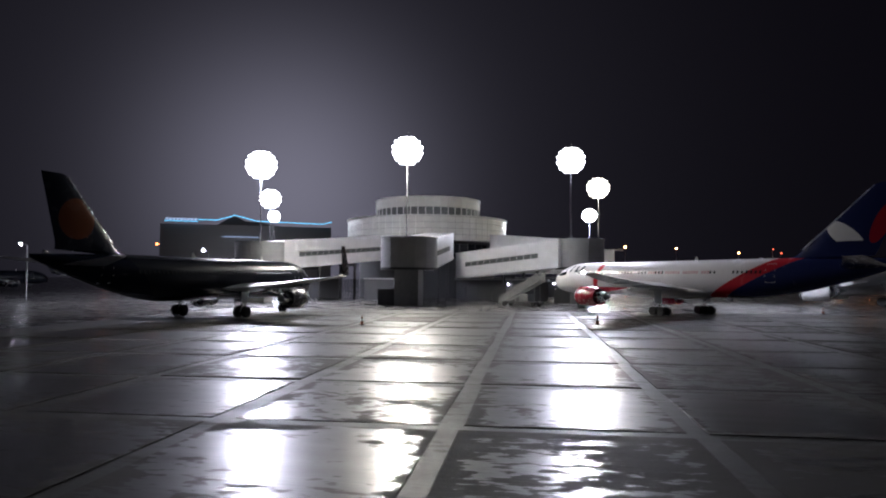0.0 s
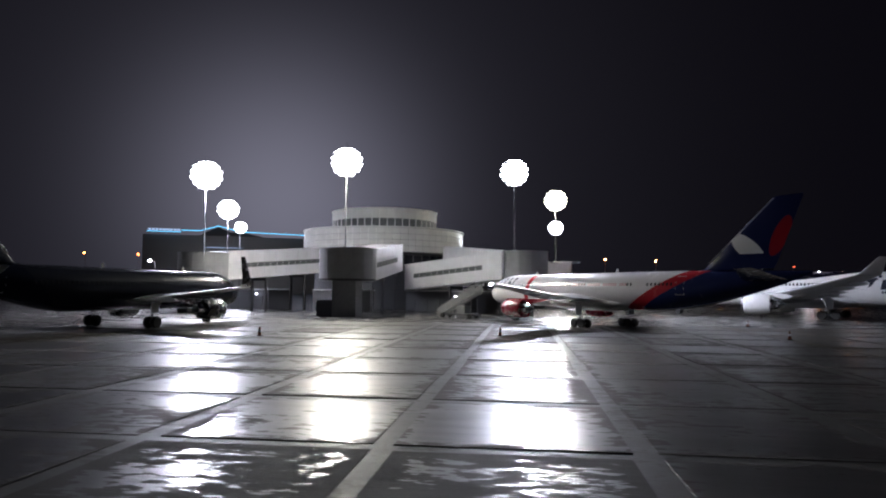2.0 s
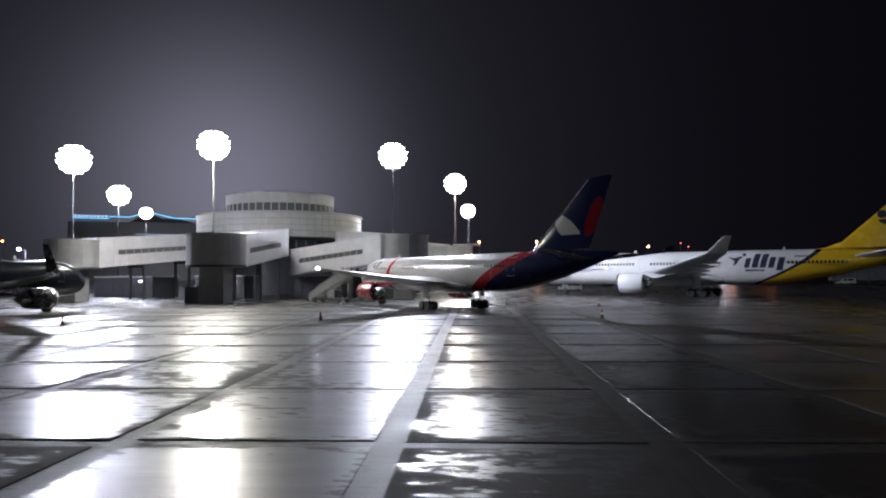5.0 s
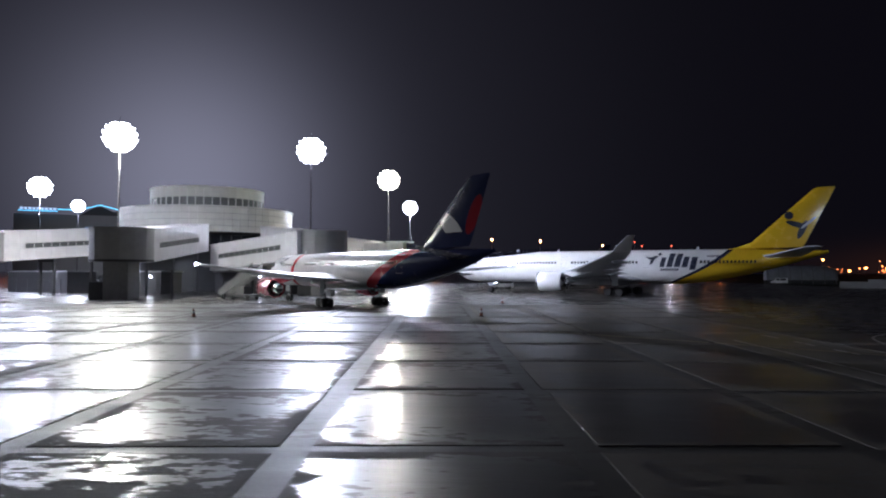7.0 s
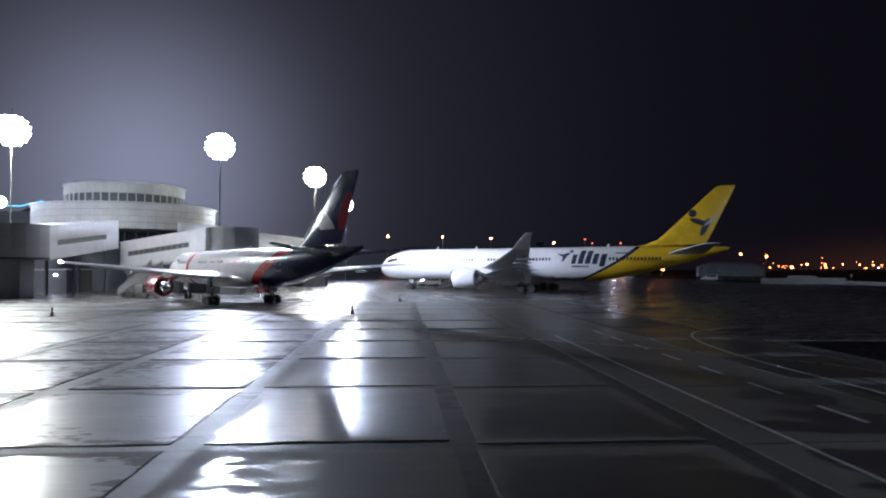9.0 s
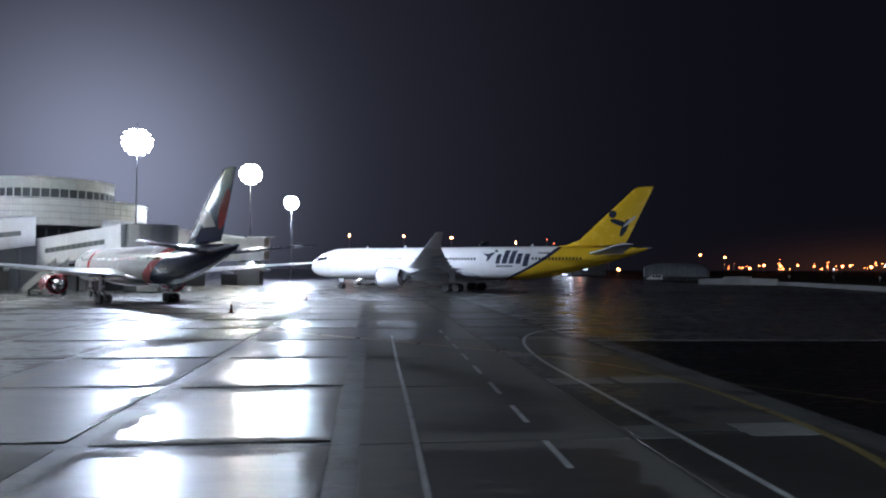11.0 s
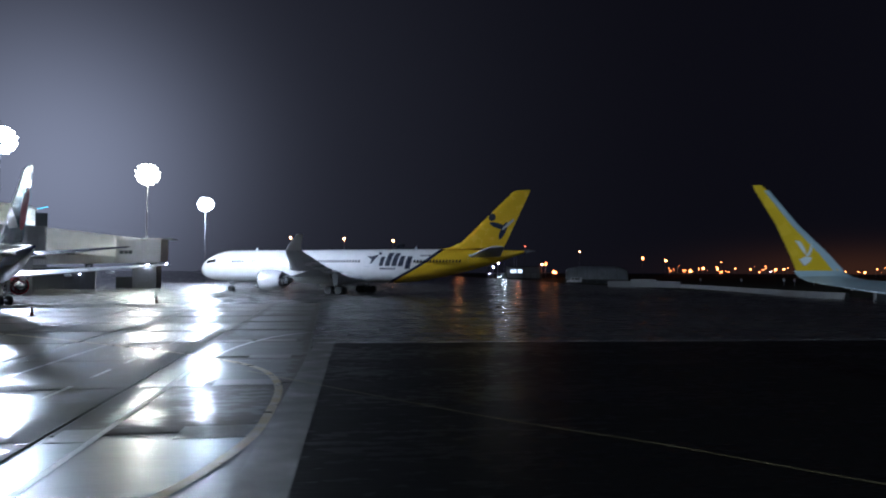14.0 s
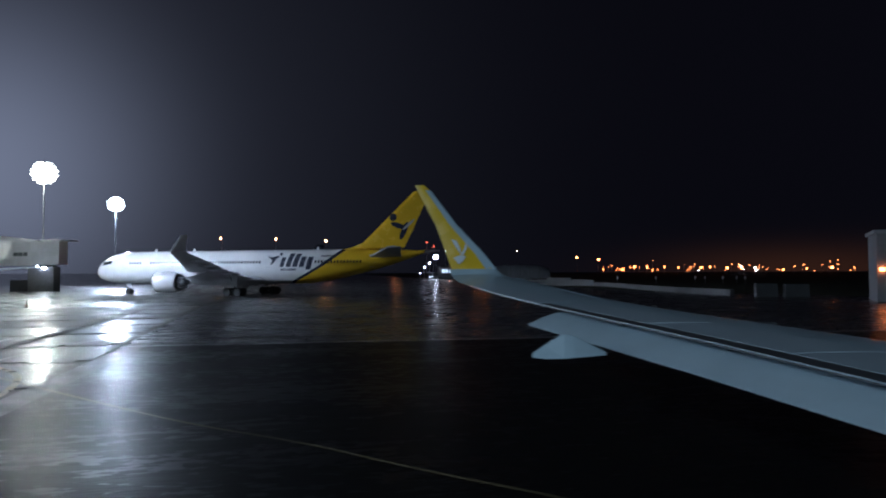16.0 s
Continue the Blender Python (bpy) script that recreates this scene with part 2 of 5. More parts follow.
CONCRETE = wet("wet_concrete", (0.085, 0.081, 0.077), (0.042, 0.04, 0.039), gloss=(0.52, 0.25))
CONCRETE_SLAB = wet("wet_concrete_slab", (0.074, 0.068, 0.062), (0.04, 0.037, 0.033), (6.35, 7.15), (0.74, 0.36), 0.65, 1.0, 0.7)
CONCRETE_SMALL = wet("wet_pale_concrete_slab", (0.165, 0.152, 0.135), (0.075, 0.068, 0.06), (5.8, 7.15), (0.66, 0.38), 0.6, 0.7, 0.85)
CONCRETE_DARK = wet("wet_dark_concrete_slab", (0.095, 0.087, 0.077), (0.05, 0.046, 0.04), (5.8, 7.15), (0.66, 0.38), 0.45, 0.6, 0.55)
CONCRETE_PALE = wet("pale_repair_concrete", (0.27, 0.26, 0.245), (0.17, 0.165, 0.155), (5.8, 7.15), (0.66, 0.45), 0.4, 0.8, 0.4)
ASPHALT = wet("wet_asphalt", (0.013, 0.0125, 0.0125), (0.008, 0.008, 0.008), gloss=(0.40, 0.30), sheen=0.18)
TAR = wet("joint_mortar", (0.105, 0.1, 0.093), (0.06, 0.057, 0.053), gloss=(0.78, 0.5), sheen=0.3)
LINE_WHITE = mat("road_paint_white", (0.48, 0.48, 0.47), 0.45, vary=0.35, scale=1.5, rvary=0.2)
LINE_FAINT = mat("worn_yellow_paint", (0.13, 0.105, 0.05), 0.5, vary=0.5, scale=0.6, rvary=0.2)
LINE_YELLOW = mat("road_paint_yellow", (0.22, 0.165, 0.06), 0.4, vary=0.35, scale=1.5, rvary=0.2)
WHITE_METAL = mat("white_cladding", (0.70, 0.69, 0.72), 0.42, vary=0.08, scale=0.7, island=0.05)
GREY_METAL = mat("grey_cladding", (0.30, 0.30, 0.31), 0.5, vary=0.12, scale=0.8, island=0.05)
PANEL = mat("drum_panel", (0.55, 0.545, 0.52), 0.4, vary=0.07, scale=0.9, island=0.06)
# near-black for dark parts, and for shade painted under bridges and floors
DARK = mat("dark_parts_and_shade", (0.05, 0.05, 0.055), 0.6, vary=0.2)
CONC_WORN = mat("worn_edge_concrete", (0.066, 0.064, 0.061), 0.5, vary=0.3, scale=0.8, bump=0.4, rvary=0.2)
CONC_DIM = mat("stained_concrete", (0.12, 0.12, 0.12), 0.7, vary=0.3, scale=0.6, bump=0.4)
# grey wing paint with the bluish light on it mixed into the colour
HULL_WING = mat("bluish_lit_wing_paint", (0.43, 0.52, 0.58), 0.36, vary=0.10, scale=1.2, coat=0.2)
WING_PANEL = mat("spoiler_paint", (0.41, 0.47, 0.52), 0.4, vary=0.1, scale=2.2)
# slat grey, darkened for the shade along the wing's front
WING_BAND = mat("slat_grey_with_shade", (0.17, 0.23, 0.28), 0.34, vary=0.12, scale=1.0, coat=0.2)
# grey wing paint darkened for its backlit side
WING_DARK = mat("wing_backlit_grey", (0.10, 0.105, 0.115), 0.35, vary=0.1)
CONC_DRY = mat("pillar_concrete", (0.24, 0.24, 0.25), 0.7, vary=0.15, bump=0.3)
GLASS_DARK = mat("dark_glazing", (0.02, 0.022, 0.027), 0.08, vary=0.1, rvary=0.03)
GLASS_DIM = mat("dim_glazing", (0.085, 0.09, 0.095), 0.4, vary=0.15, rvary=0.05)
FRAME = mat("window_frame_paint", (0.55, 0.55, 0.56), 0.4)
STEEL = mat("galvanised_steel", (0.26, 0.27, 0.28), 0.42, metal=0.7, vary=0.12)
BARE = mat("bare_aluminium", (0.62, 0.63, 0.65), 0.25, metal=0.9, vary=0.06)
EDGE = mat("edge_highlight_paint", (0.78, 0.79, 0.81), 0.3, metal=0.15, vary=0.08)
RUBBER = mat("tyre_rubber", (0.02, 0.02, 0.02), 0.75, vary=0.2)
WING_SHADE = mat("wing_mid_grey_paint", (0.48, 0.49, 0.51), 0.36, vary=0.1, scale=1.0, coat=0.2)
WING_GREY = mat("wing_grey_paint", (0.42, 0.44, 0.47), 0.33, vary=0.08, scale=1.0, coat=0.3)
PAINT_WHITE = mat("aircraft_white", (0.78, 0.78, 0.79), 0.22, vary=0.05, scale=0.8, coat=0.5)
PAINT_NAVY = mat("aircraft_navy", (0.015, 0.022, 0.085), 0.22, vary=0.08, coat=0.5)
PAINT_DUSK = mat("aircraft_backlit_dark", (0.006, 0.009, 0.02), 0.25, vary=0.08, coat=0.5)
PAINT_RED = mat("aircraft_red", (0.30, 0.014, 0.03), 0.25, vary=0.06, coat=0.5)
PAINT_YELLOW = mat("aircraft_yellow", (0.78, 0.50, 0.02), 0.25, vary=0.06, coat=0.5)
CONE_ORANGE = mat("cone_orange", (0.16, 0.04, 0.015), 0.6)
DULL_METAL = mat("dull_grey_metal", (0.13, 0.13, 0.135), 0.55, vary=0.2)
LAMP_WHITE = glow("flood_lens", (0.96, 0.98, 1.0), 12)
LAMP_WARM = glow("warm_flood_lens", (1.0, 0.95, 0.75), 11)
LAMP_SMALL = glow("white_lamp", (0.88, 0.91, 1.0), 60)
LAMP_TOWER = glow("tower_lamp", (0.86, 0.90, 1.0), 40)
LAMP_WORK = glow("work_lamp", (0.88, 0.91, 1.0), 11)
GRASS = mat("dark_grass", (0.05, 0.052, 0.035), 0.95, spec=0.1, vary=0.5, scale=0.2, bump=0.8, grain=3.0)
LAMP_ORANGE = glow("sodium_lamp", (1.0, 0.22, 0.045), 16.0)
LAMP_SODIUM = glow("bright_sodium_lamp", (1.0, 0.30, 0.09), 60.0)
LAMP_RED = glow("red_lamp", (1.0, 0.12, 0.05), 4)
NEON_BLUE = glow("blue_neon", (0.12, 0.55, 0.85), 1.3)
NEON_WHITE = glow("lit_sign", (0.5, 0.65, 0.9), 0.6)
LIT_ROOM = glow("lit_window", (0.8, 0.9, 1.0), 1.0)


# ======== mesh tools ========
def mesh_ob(name, verts, faces, material, parent=None, label="", smooth=False):
    me = bpy.data.meshes.new(name)
    me.from_pydata([tuple(v) for v in verts], [], faces)
    me.update()
    bm = bmesh.new()
    bm.from_mesh(me)
    bmesh.ops.recalc_face_normals(bm, faces=bm.faces)
    bm.to_mesh(me)
    bm.free()
    if smooth:
        me.polygons.foreach_set("use_smooth", [True] * len(me.polygons))
        me.set_sharp_from_angle(angle=radians(35))
    me.materials.append(material)
    ob = new(name, me)
    if parent:
        ob.parent = parent
    if label:
        tagged(ob, label=label)
    return ob


def part(name, bm, material, parent, label="", smooth=False):
    me = bpy.data.meshes.new(name)
    bmesh.ops.recalc_face_normals(bm, faces=bm.faces)
    bm.to_mesh(me)
    bm.free()
    if smooth:
        me.polygons.foreach_set("use_smooth", [True] * len(me.polygons))
        me.set_sharp_from_angle(angle=radians(35))
    me.materials.append(material)
    ob = new(name, me)
    if parent:
        ob.parent = parent
    if label:
        tagged(ob, label=label)
    return ob


def thing(name, m, label, category, group="", kind=""):
    ob = new(name)
    ob.empty_display_size = 0.3
    ob.matrix_basis = m
    return tagged(ob, label, category, group, kind)


def add_box(bm, size, m=None, bevel=0.0):
    r = bmesh.ops.create_cube(bm, size=1.0, matrix=(m or Matrix()) @ Matrix.Diagonal((*size, 1)))
    if bevel:
        es = list({e for v in r["verts"] for e in v.link_edges})
        bmesh.ops.bevel(bm, geom=es, offset=bevel, segments=2, affect="EDGES", profile=0.5)


def box(name, size, at, material, parent, bevel=0.0, label="", rot=(0, 0, 0)):
    bm = bmesh.new()
    add_box(bm, size, pose(*at, *rot), bevel)
    return part(name, bm, material, parent, label)


def tube(name, a, b, r0, r1, material, parent, sides=10, label=""):
    a, b = Vector(a), Vector(b)
    bm = bmesh.new()
    m = Matrix.Translation((a + b) / 2) @ (b - a).to_track_quat("Z", "Y").to_matrix().to_4x4()
    bmesh.ops.create_cone(bm, cap_ends=True, segments=sides, radius1=r0, radius2=r1, depth=(b - a).length, matrix=m)
    return part(name, bm, material, parent, label, smooth=True)


def loft(name, rings, material, parent, closed=True, caps=True, label="", smooth=True):
    k = len(rings[0])
    verts = [v for r in rings for v in r]
    faces = []
    for i in range(len(rings) - 1):
        for j in range(k if closed else k - 1):
            q = (j + 1) % k
            faces.append((i * k + j, i * k + q, (i + 1) * k + q, (i + 1) * k + j))
    if caps and closed:
        faces.append(tuple(range(k)))
        faces.append(tuple((len(rings) - 1) * k + j for j in range(k)))
    return mesh_ob(name, verts, faces, material, parent, label, smooth)


def lathe(name, profile, axis_at, material, parent, sides=28, label="", caps=True):
    """profile: (x, radius) along +X from axis_at."""
    rings = []
    for x, r in profile:
        rings.append([(axis_at[0] + x, axis_at[1] + r * math.cos(a), axis_at[2] + r * math.sin(a)) for a in [2 * math.pi * i / sides for i in range(sides)]])
    return loft(name, rings, material, parent, caps=caps, label=label)


def plate(name, outline, thick, m, material, parent, label=""):
    """Flat sheet from a 2D outline, in the XY plane of m."""
    k = len(outline)
    vs = [m @ Vector((x, y, s)) for s in (-thick / 2, thick / 2) for x, y in outline]
    fs = [tuple(range(k)), tuple(range(k, 2 * k))] + [(i, (i + 1) % k, k + (i + 1) % k, k + i) for i in range(k)]
    return mesh_ob(name, vs, fs, material, parent, label)


FOIL = [0.0, 0.012, 0.05, 0.12, 0.22, 0.35, 0.5, 0.66, 0.82, 1.0]


def foil(le, chord, thick, up, along=(1, 0, 0), camber=0.02):
    """A wing section: leading edge point, chord, thickness share, the direction of its upper side."""
    le, up, along = Vector(le), Vector(up).normalized(), Vector(along)
    top, low = [], []
    for c in FOIL:
        h = 5 * thick * (0.2969 * math.sqrt(c) - 0.126 * c - 0.3516 * c * c + 0.2843 * c ** 3 - 0.1036 * c ** 4) + 0.0015
        k = camber * 4 * c * (1 - c)
        top.append(le + along * (chord * c) + up * chord * (k + h))
        low.append(le + along * (chord * c) + up * chord * (k - h))
    return top + low[::-1]


# ======== ground ========
def flat(name, pts, z, material, parent=None, label="", thick=0.0):
    k = len(pts)
    if not thick:
        return mesh_ob(name, [(x, y, z) for x, y in pts], [tuple(range(k))], material, parent, label)
    return plate(name, pts, thick, pose(0, 0, z), material, parent, label)


ground = flat("ground", [(-4000, -2500), (4000, -2500), (4000, 4500), (-4000, 4500)], -0.026, CONCRETE)
tagged(ground, "wide wet concrete apron reflecting the flood lights", "ground", kind="structure")
taxiway = flat("road", [(52.3, 40.9), (52.9, -60), (900, -60), (900, 40.9)], -0.011, ASPHALT, thick=0.016)
tagged(taxiway, "black wet asphalt taxiway beside the apron", "taxiway", kind="structure")
field = flat("grass_field", [(124, 118), (165, 52), (1600, 30), (1600, 1700), (150, 1700), (122, 260)], -0.008, GRASS)
tagged(field, "dark wet grass field beyond the apron", "grass", kind="structure")
apron = thing("pavement", pose(22.1, 19.1, 0, 0, 0, 3.7), "wet concrete slab paving with grey mortar joints", "pavement", kind="structure")
flat("joint_bed", [(-62, -17), (30.4, -17), (30.4, 66), (-62, 66)], -0.021, TAR, apron)


# ======== terminal pavilion ========
def band(name, cx, cy, r, z0, z1, a0, a1, thick, material, parent, seg=6, label=""):
    """A curved panel of a drum between two bearings (degrees)."""
    rings = []
    for i in range(seg + 1):
        a = radians(a0 + (a1 - a0) * i / seg)
        c, s = math.cos(a), math.sin(a)
        rings.append([(cx + q * c, cy + q * s, z) for q, z in ((r, z0), (r, z1), (r - thick, z1), (r - thick, z0))])
    return loft(name, rings, material, parent, label=label)


def disc(name, r, z0, z1, material, parent, sides=72, label=""):
    rings = [[(r * math.cos(2 * math.pi * i / sides), r * math.sin(2 * math.pi * i / sides), z) for i in range(sides)] for z in (z0, z1)]
    return loft(name, rings, material, parent, label=label)


pavilion = thing("terminal_pavilion", pose(-32.8, 147.6, 0), "round white two-tier terminal pavilion with a window band", "building")
# near-black wall: dark glass and the recess's shade in one colour
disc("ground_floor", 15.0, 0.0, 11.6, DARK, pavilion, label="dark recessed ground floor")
disc("drum_core", 17.3, 11.6, 16.5, GREY_METAL, pavilion)
disc("lower_roof", 17.9, 16.5, 16.72, PANEL, pavilion)
def ring_disc(name, r, z0, z1, material, cx, cy):
    rings = [[(cx + r * math.cos(2 * math.pi * i / 72), cy + r * math.sin(2 * math.pi * i / 72), z) for i in range(72)] for z in (z0, z1)]
    return loft(name, rings, material, pavilion)


UX, UY, UR = 0.6, -2.0, 11.5
ring_disc("upper_core", UR - 0.6, 16.7, 20.7, DARK, UX, UY)
ring_disc("upper_roof", UR + 0.15, 20.7, 20.95, PANEL, UX, UY)
for row in range(4):
    for i in range(40):
        a = 170 + i * 5.25
        band("panel", 0, 0, 17.62, 11.7 + row * 1.2, 12.80 + row * 1.2, a + 0.06, a + 5.19, 0.25, PANEL, pavilion, 2)
for i in range(28):
    a = 160 + i * 8
    band("parapet_panel", UX, UY, UR, 18.75, 20.65, a + 0.05, a + 7.95, 0.3, PANEL, pavilion, 4)
    band("sill_panel", UX, UY, UR, 16.75, 17.0, a + 0.05, a + 7.95, 0.3, PANEL, pavilion, 4)
    band("window", UX, UY, UR - 0.2, 17.0, 18.75, a + 0.45, a + 7.55, 0.06, GLASS_DIM, pavilion, 3)
    band("mullion", UX, UY, UR - 0.05, 17.0, 18.75, a - 0.4, a + 0.4, 0.25, FRAME, pavilion, 1)
for i in range(24):
    a = radians(180 + i * 7.8)
    box("ground_window", (1.7, 0.12, 3.0), (15.05 * math.cos(a), 15.05 * math.sin(a), 9.6), GLASS_DARK, pavilion, rot=(0, 0, math.degrees(a) + 90))


def corridor(name, a, b, width, za, zb, height, material, label, windows=(), side=1, group=""):
    """A bridge between two plan points whose floor climbs from za to zb; windows are (from, to) shares on one side, split into panes."""
    a, b = Vector((*a, 0)), Vector((*b, 0))
    run = (b - a).length
    u = (b - a).normalized()
    ang = math.degrees(math.atan2(u.y, u.x))
    th = thing(name, pose(a.x, a.y, 0, 0, 0, ang), label, "boarding bridge", group)
    hw = width / 2

    def zf(s):
        return za + (zb - za) * s / run

    def ring(s, lo, hi, w):
        return [(s, -w, zf(s) + lo), (s, w, zf(s) + lo), (s, w, zf(s) + hi), (s, -w, zf(s) + hi)]
    loft("body", [ring(0, 0.12, height - 0.14, hw - 0.04), ring(run, 0.12, height - 0.14, hw - 0.04)], material, th, smooth=False)
    loft("roof_edge", [ring(-0.1, height - 0.14, height, hw + 0.1), ring(run + 0.1, height - 0.14, height, hw + 0.1)], WHITE_METAL, th, smooth=False)
    loft("floor_beam", [ring(0, -0.25, 0.12, hw + 0.03), ring(run, -0.25, 0.12, hw + 0.03)], WHITE_METAL, th, smooth=False)
    k = max(2, int(run / 2.6))
    for i in range(k):
        s0, s1 = run * i / k + 0.012, run * (i + 1) / k - 0.012
        for sd in (-1, 1):
            y0, y1 = (hw - 0.04, hw) if sd > 0 else (-hw, -hw + 0.04)
            for lo, hi in ((0.13, 1.55), (2.5, height - 0.15)):
                loft("panel", [[(s, y0, zf(s) + lo), (s, y1, zf(s) + lo), (s, y1, zf(s) + hi), (s, y0, zf(s) + hi)] for s in (s0, s1)], material, th, smooth=False)
    for f0, f1, panes in windows:
        y0, y1 = (hw - 0.038, hw - 0.012) if side > 0 else (-hw + 0.012, -hw + 0.038)
        s0, s1 = run * f0, run * f1
        for i in range(panes):
            p0, p1 = s0 + (s1 - s0) * i / panes + 0.05, s0 + (s1 - s0) * (i + 1) / panes - 0.05
            loft("window", [[(s, y0, zf(s) + 1.65), (s, y1, zf(s) + 1.65), (s, y1, zf(s) + 2.42), (s, y0, zf(s) + 2.42)] for s in (p0, p1)], GLASS_DIM, th, smooth=False)
    for f0, f1 in ([(0, windows[0][0]), (windows[-1][1], 1)] if windows else [(0, 1)]):
        for sd in (-1, 1):
            y0, y1 = (hw - 0.04, hw) if sd > 0 else (-hw, -hw + 0.04)
            loft("mid_panel", [[(s, y0, zf(s) + 1.56), (s, y1, zf(s) + 1.56), (s, y1, zf(s) + 2.49), (s, y0, zf(s) + 2.49)] for s in (run * f0, run * f1)], material, th, smooth=False)
    return th


def rotunda(x, y, r, z0, z1, face, material, pillar):
    """The round head of a gate on its pillar; face: bearing of its blank front."""
    th = thing("gate_rotunda", pose(x, y, 0), "grey metal-clad round gate head on a concrete pillar", "gate head", "gate heads")
    disc("core", r - 0.12, z0, z1 - 0.1, GREY_METAL, th, 40)
    disc("roof", r + 0.12, z1 - 0.1, z1 + 0.06, GREY_METAL, th, 40)
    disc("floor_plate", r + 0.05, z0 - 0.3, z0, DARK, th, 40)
    for i in range(12):
        band("panel", 0, 0, r, z0 + 0.02, z1 - 0.12, face - 150 + i * 25 + 0.1, face - 150 + i * 25 + 24.9, 0.1, material, th, 3)
    w, d = pillar
    box("pillar", (w, d, z0 - 0.3), (0, 0, (z0 - 0.3) / 2), CONC_DRY, th, 0.05)
    box("service_box", (w * 0.8, 1.2, 2.4), (-w * 0.9, 0.4, 1.2), DARK, th, 0.04)
    return th


rotunda(-24.1, 96.3, 4.15, 5.5, 9.9, 270, GREY_METAL, (3.6, 3.2))
rotunda(-51.4, 103.7, 4.0, 5.4, 9.7, 250, GREY_METAL, (3.4, 3.4))
rotunda(0.6, 112.6, 3.9, 5.9, 10.4, 290, GREY_METAL, (3.2, 3.2))
gate_east = rotunda(5.0, 158.5, 2.1, 5.5, 10.5, 320, WHITE_METAL, (5.0, 3.6))
box("wall_lamp", (0.5, 0.25, 0.35), (0.6, -1.95, 4.9), LAMP_SMALL, gate_east, 0.03, "small lit lamp below the gate head")
corridor("boarding_bridge", (-23.6, 98.5), (-24.6, 121.2), 5.2, 5.4, 7.75, 4.6, WHITE_METAL, "white inclined boarding bridge with a short window strip", [(0.12, 0.80, 7)], -1, "boarding bridges")
corridor("link_corridor", (-25.5, 121.2), (-29.5, 131.5), 3.4, 7.75, 8.6, 3.6, GREY_METAL, "grey link between bridge and pavilion", (), 1, "links")
corridor("boarding_bridge", (-49.6, 105.5), (-38.5, 132.0), 4.4, 5.6, 8.0, 4.6, WHITE_METAL, "long white inclined boarding bridge with a window strip", [(0.12, 0.93, 16)], -1, "boarding bridges")
corridor("boarding_bridge", (-0.6, 114.8), (-15.3, 135.0), 3.8, 6.2, 8.4, 4.4, WHITE_METAL, "plain white inclined boarding bridge", (), 1, "boarding bridges")
corridor("boarding_bridge", (-20.6, 122.3), (-1.9, 110.9), 3.4, 4.3, 6.1, 4.3, WHITE_METAL, "white stowed jetway with a dark window strip", [(0.10, 0.82, 11)], -1, "boarding bridges")
corridor("boarding_bridge", (3.0, 160.0), (-17.0, 153.0), 3.8, 6.4, 8.6, 4.4, WHITE_METAL, "plain white inclined boarding bridge", (), 1, "boarding bridges")
corridor("boarding_bridge", (-21.5, 160.2), (8.6, 158.6), 4.6, 5.2, 5.9, 4.7, WHITE_METAL, "white boarding bridge with a dark window strip and a flat end", [(0.34, 0.80, 15)], -1, "boarding bridges")
canopy = thing("gate_canopy", pose(7.5, 159.3, 0), "thin flat canopy on the gate head", "canopy")
box("slab", (6.0, 4.5, 0.18), (0, 0, 10.75), WHITE_METAL, canopy)
box("bracket", (0.3, 4.0, 0.5), (-2.0, 0, 10.4), WHITE_METAL, canopy)


# supports and filler annexes below the bridges; their near-black colour holds the shade
def trestle(x, y, h, w, rz):
    th = thing("bridge_trestle", pose(x, y, 0, 0, 0, rz), "steel trestle carrying a boarding bridge, shade in its colour", "support", "trestles")
    for s in (-1, 1):
        box("post", (0.4, 0.4, h), (0, s * w / 2, h / 2), DARK, th, 0.03)
    box("beam", (0.6, w + 0.5, 0.5), (0, 0, h - 0.25), DARK, th, 0.03)


for x, y, h, w, rz in ((-23.9, 107, 5.9, 4.2, 90), (-24.4, 117, 6.9, 4.2, 90), (-46, 113, 5.9, 3.6, 67), (-42.5, 122, 6.7, 3.6, 67), (-8, 121.5, 6.6, 3.0, 132), (-11.5, 116.8, 4.7, 2.8, 148), (-8.0, 160.4, 5.3, 2.8, 0)):
    trestle(x, y, h, w, rz)


def store_room(x, y, w, d, h, rz, label):
    th = thing("service_annex", pose(x, y, 0, 0, 0, rz), label, "annex", "service annexes")
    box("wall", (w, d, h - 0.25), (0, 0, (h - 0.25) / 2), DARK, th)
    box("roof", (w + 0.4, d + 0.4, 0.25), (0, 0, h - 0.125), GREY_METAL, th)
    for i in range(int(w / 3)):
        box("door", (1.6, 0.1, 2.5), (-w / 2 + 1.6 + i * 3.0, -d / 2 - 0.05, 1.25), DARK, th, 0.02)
    box("wall_lamp", (0.3, 0.15, 0.15), (w * 0.3, -d / 2 - 0.1, 3.0), LAMP_SMALL, th, 0.02, "small lit wall lamp")


store_room(-13.5, 124.0, 15, 8, 4.0, -30, "low service annex below the bridges, shade in its colour")
store_room(-33.0, 121.0, 9, 8, 4.0, 0, "low service annex beside the pavilion, shade in its colour")
store_room(-10.0, 150.0, 14, 8, 4.4, 20, "low service annex below the bridges, shade in its colour")
store_room(-55.0, 128.0, 16, 6, 4.0, -20, "low service annex beside the pavilion, shade in its colour")


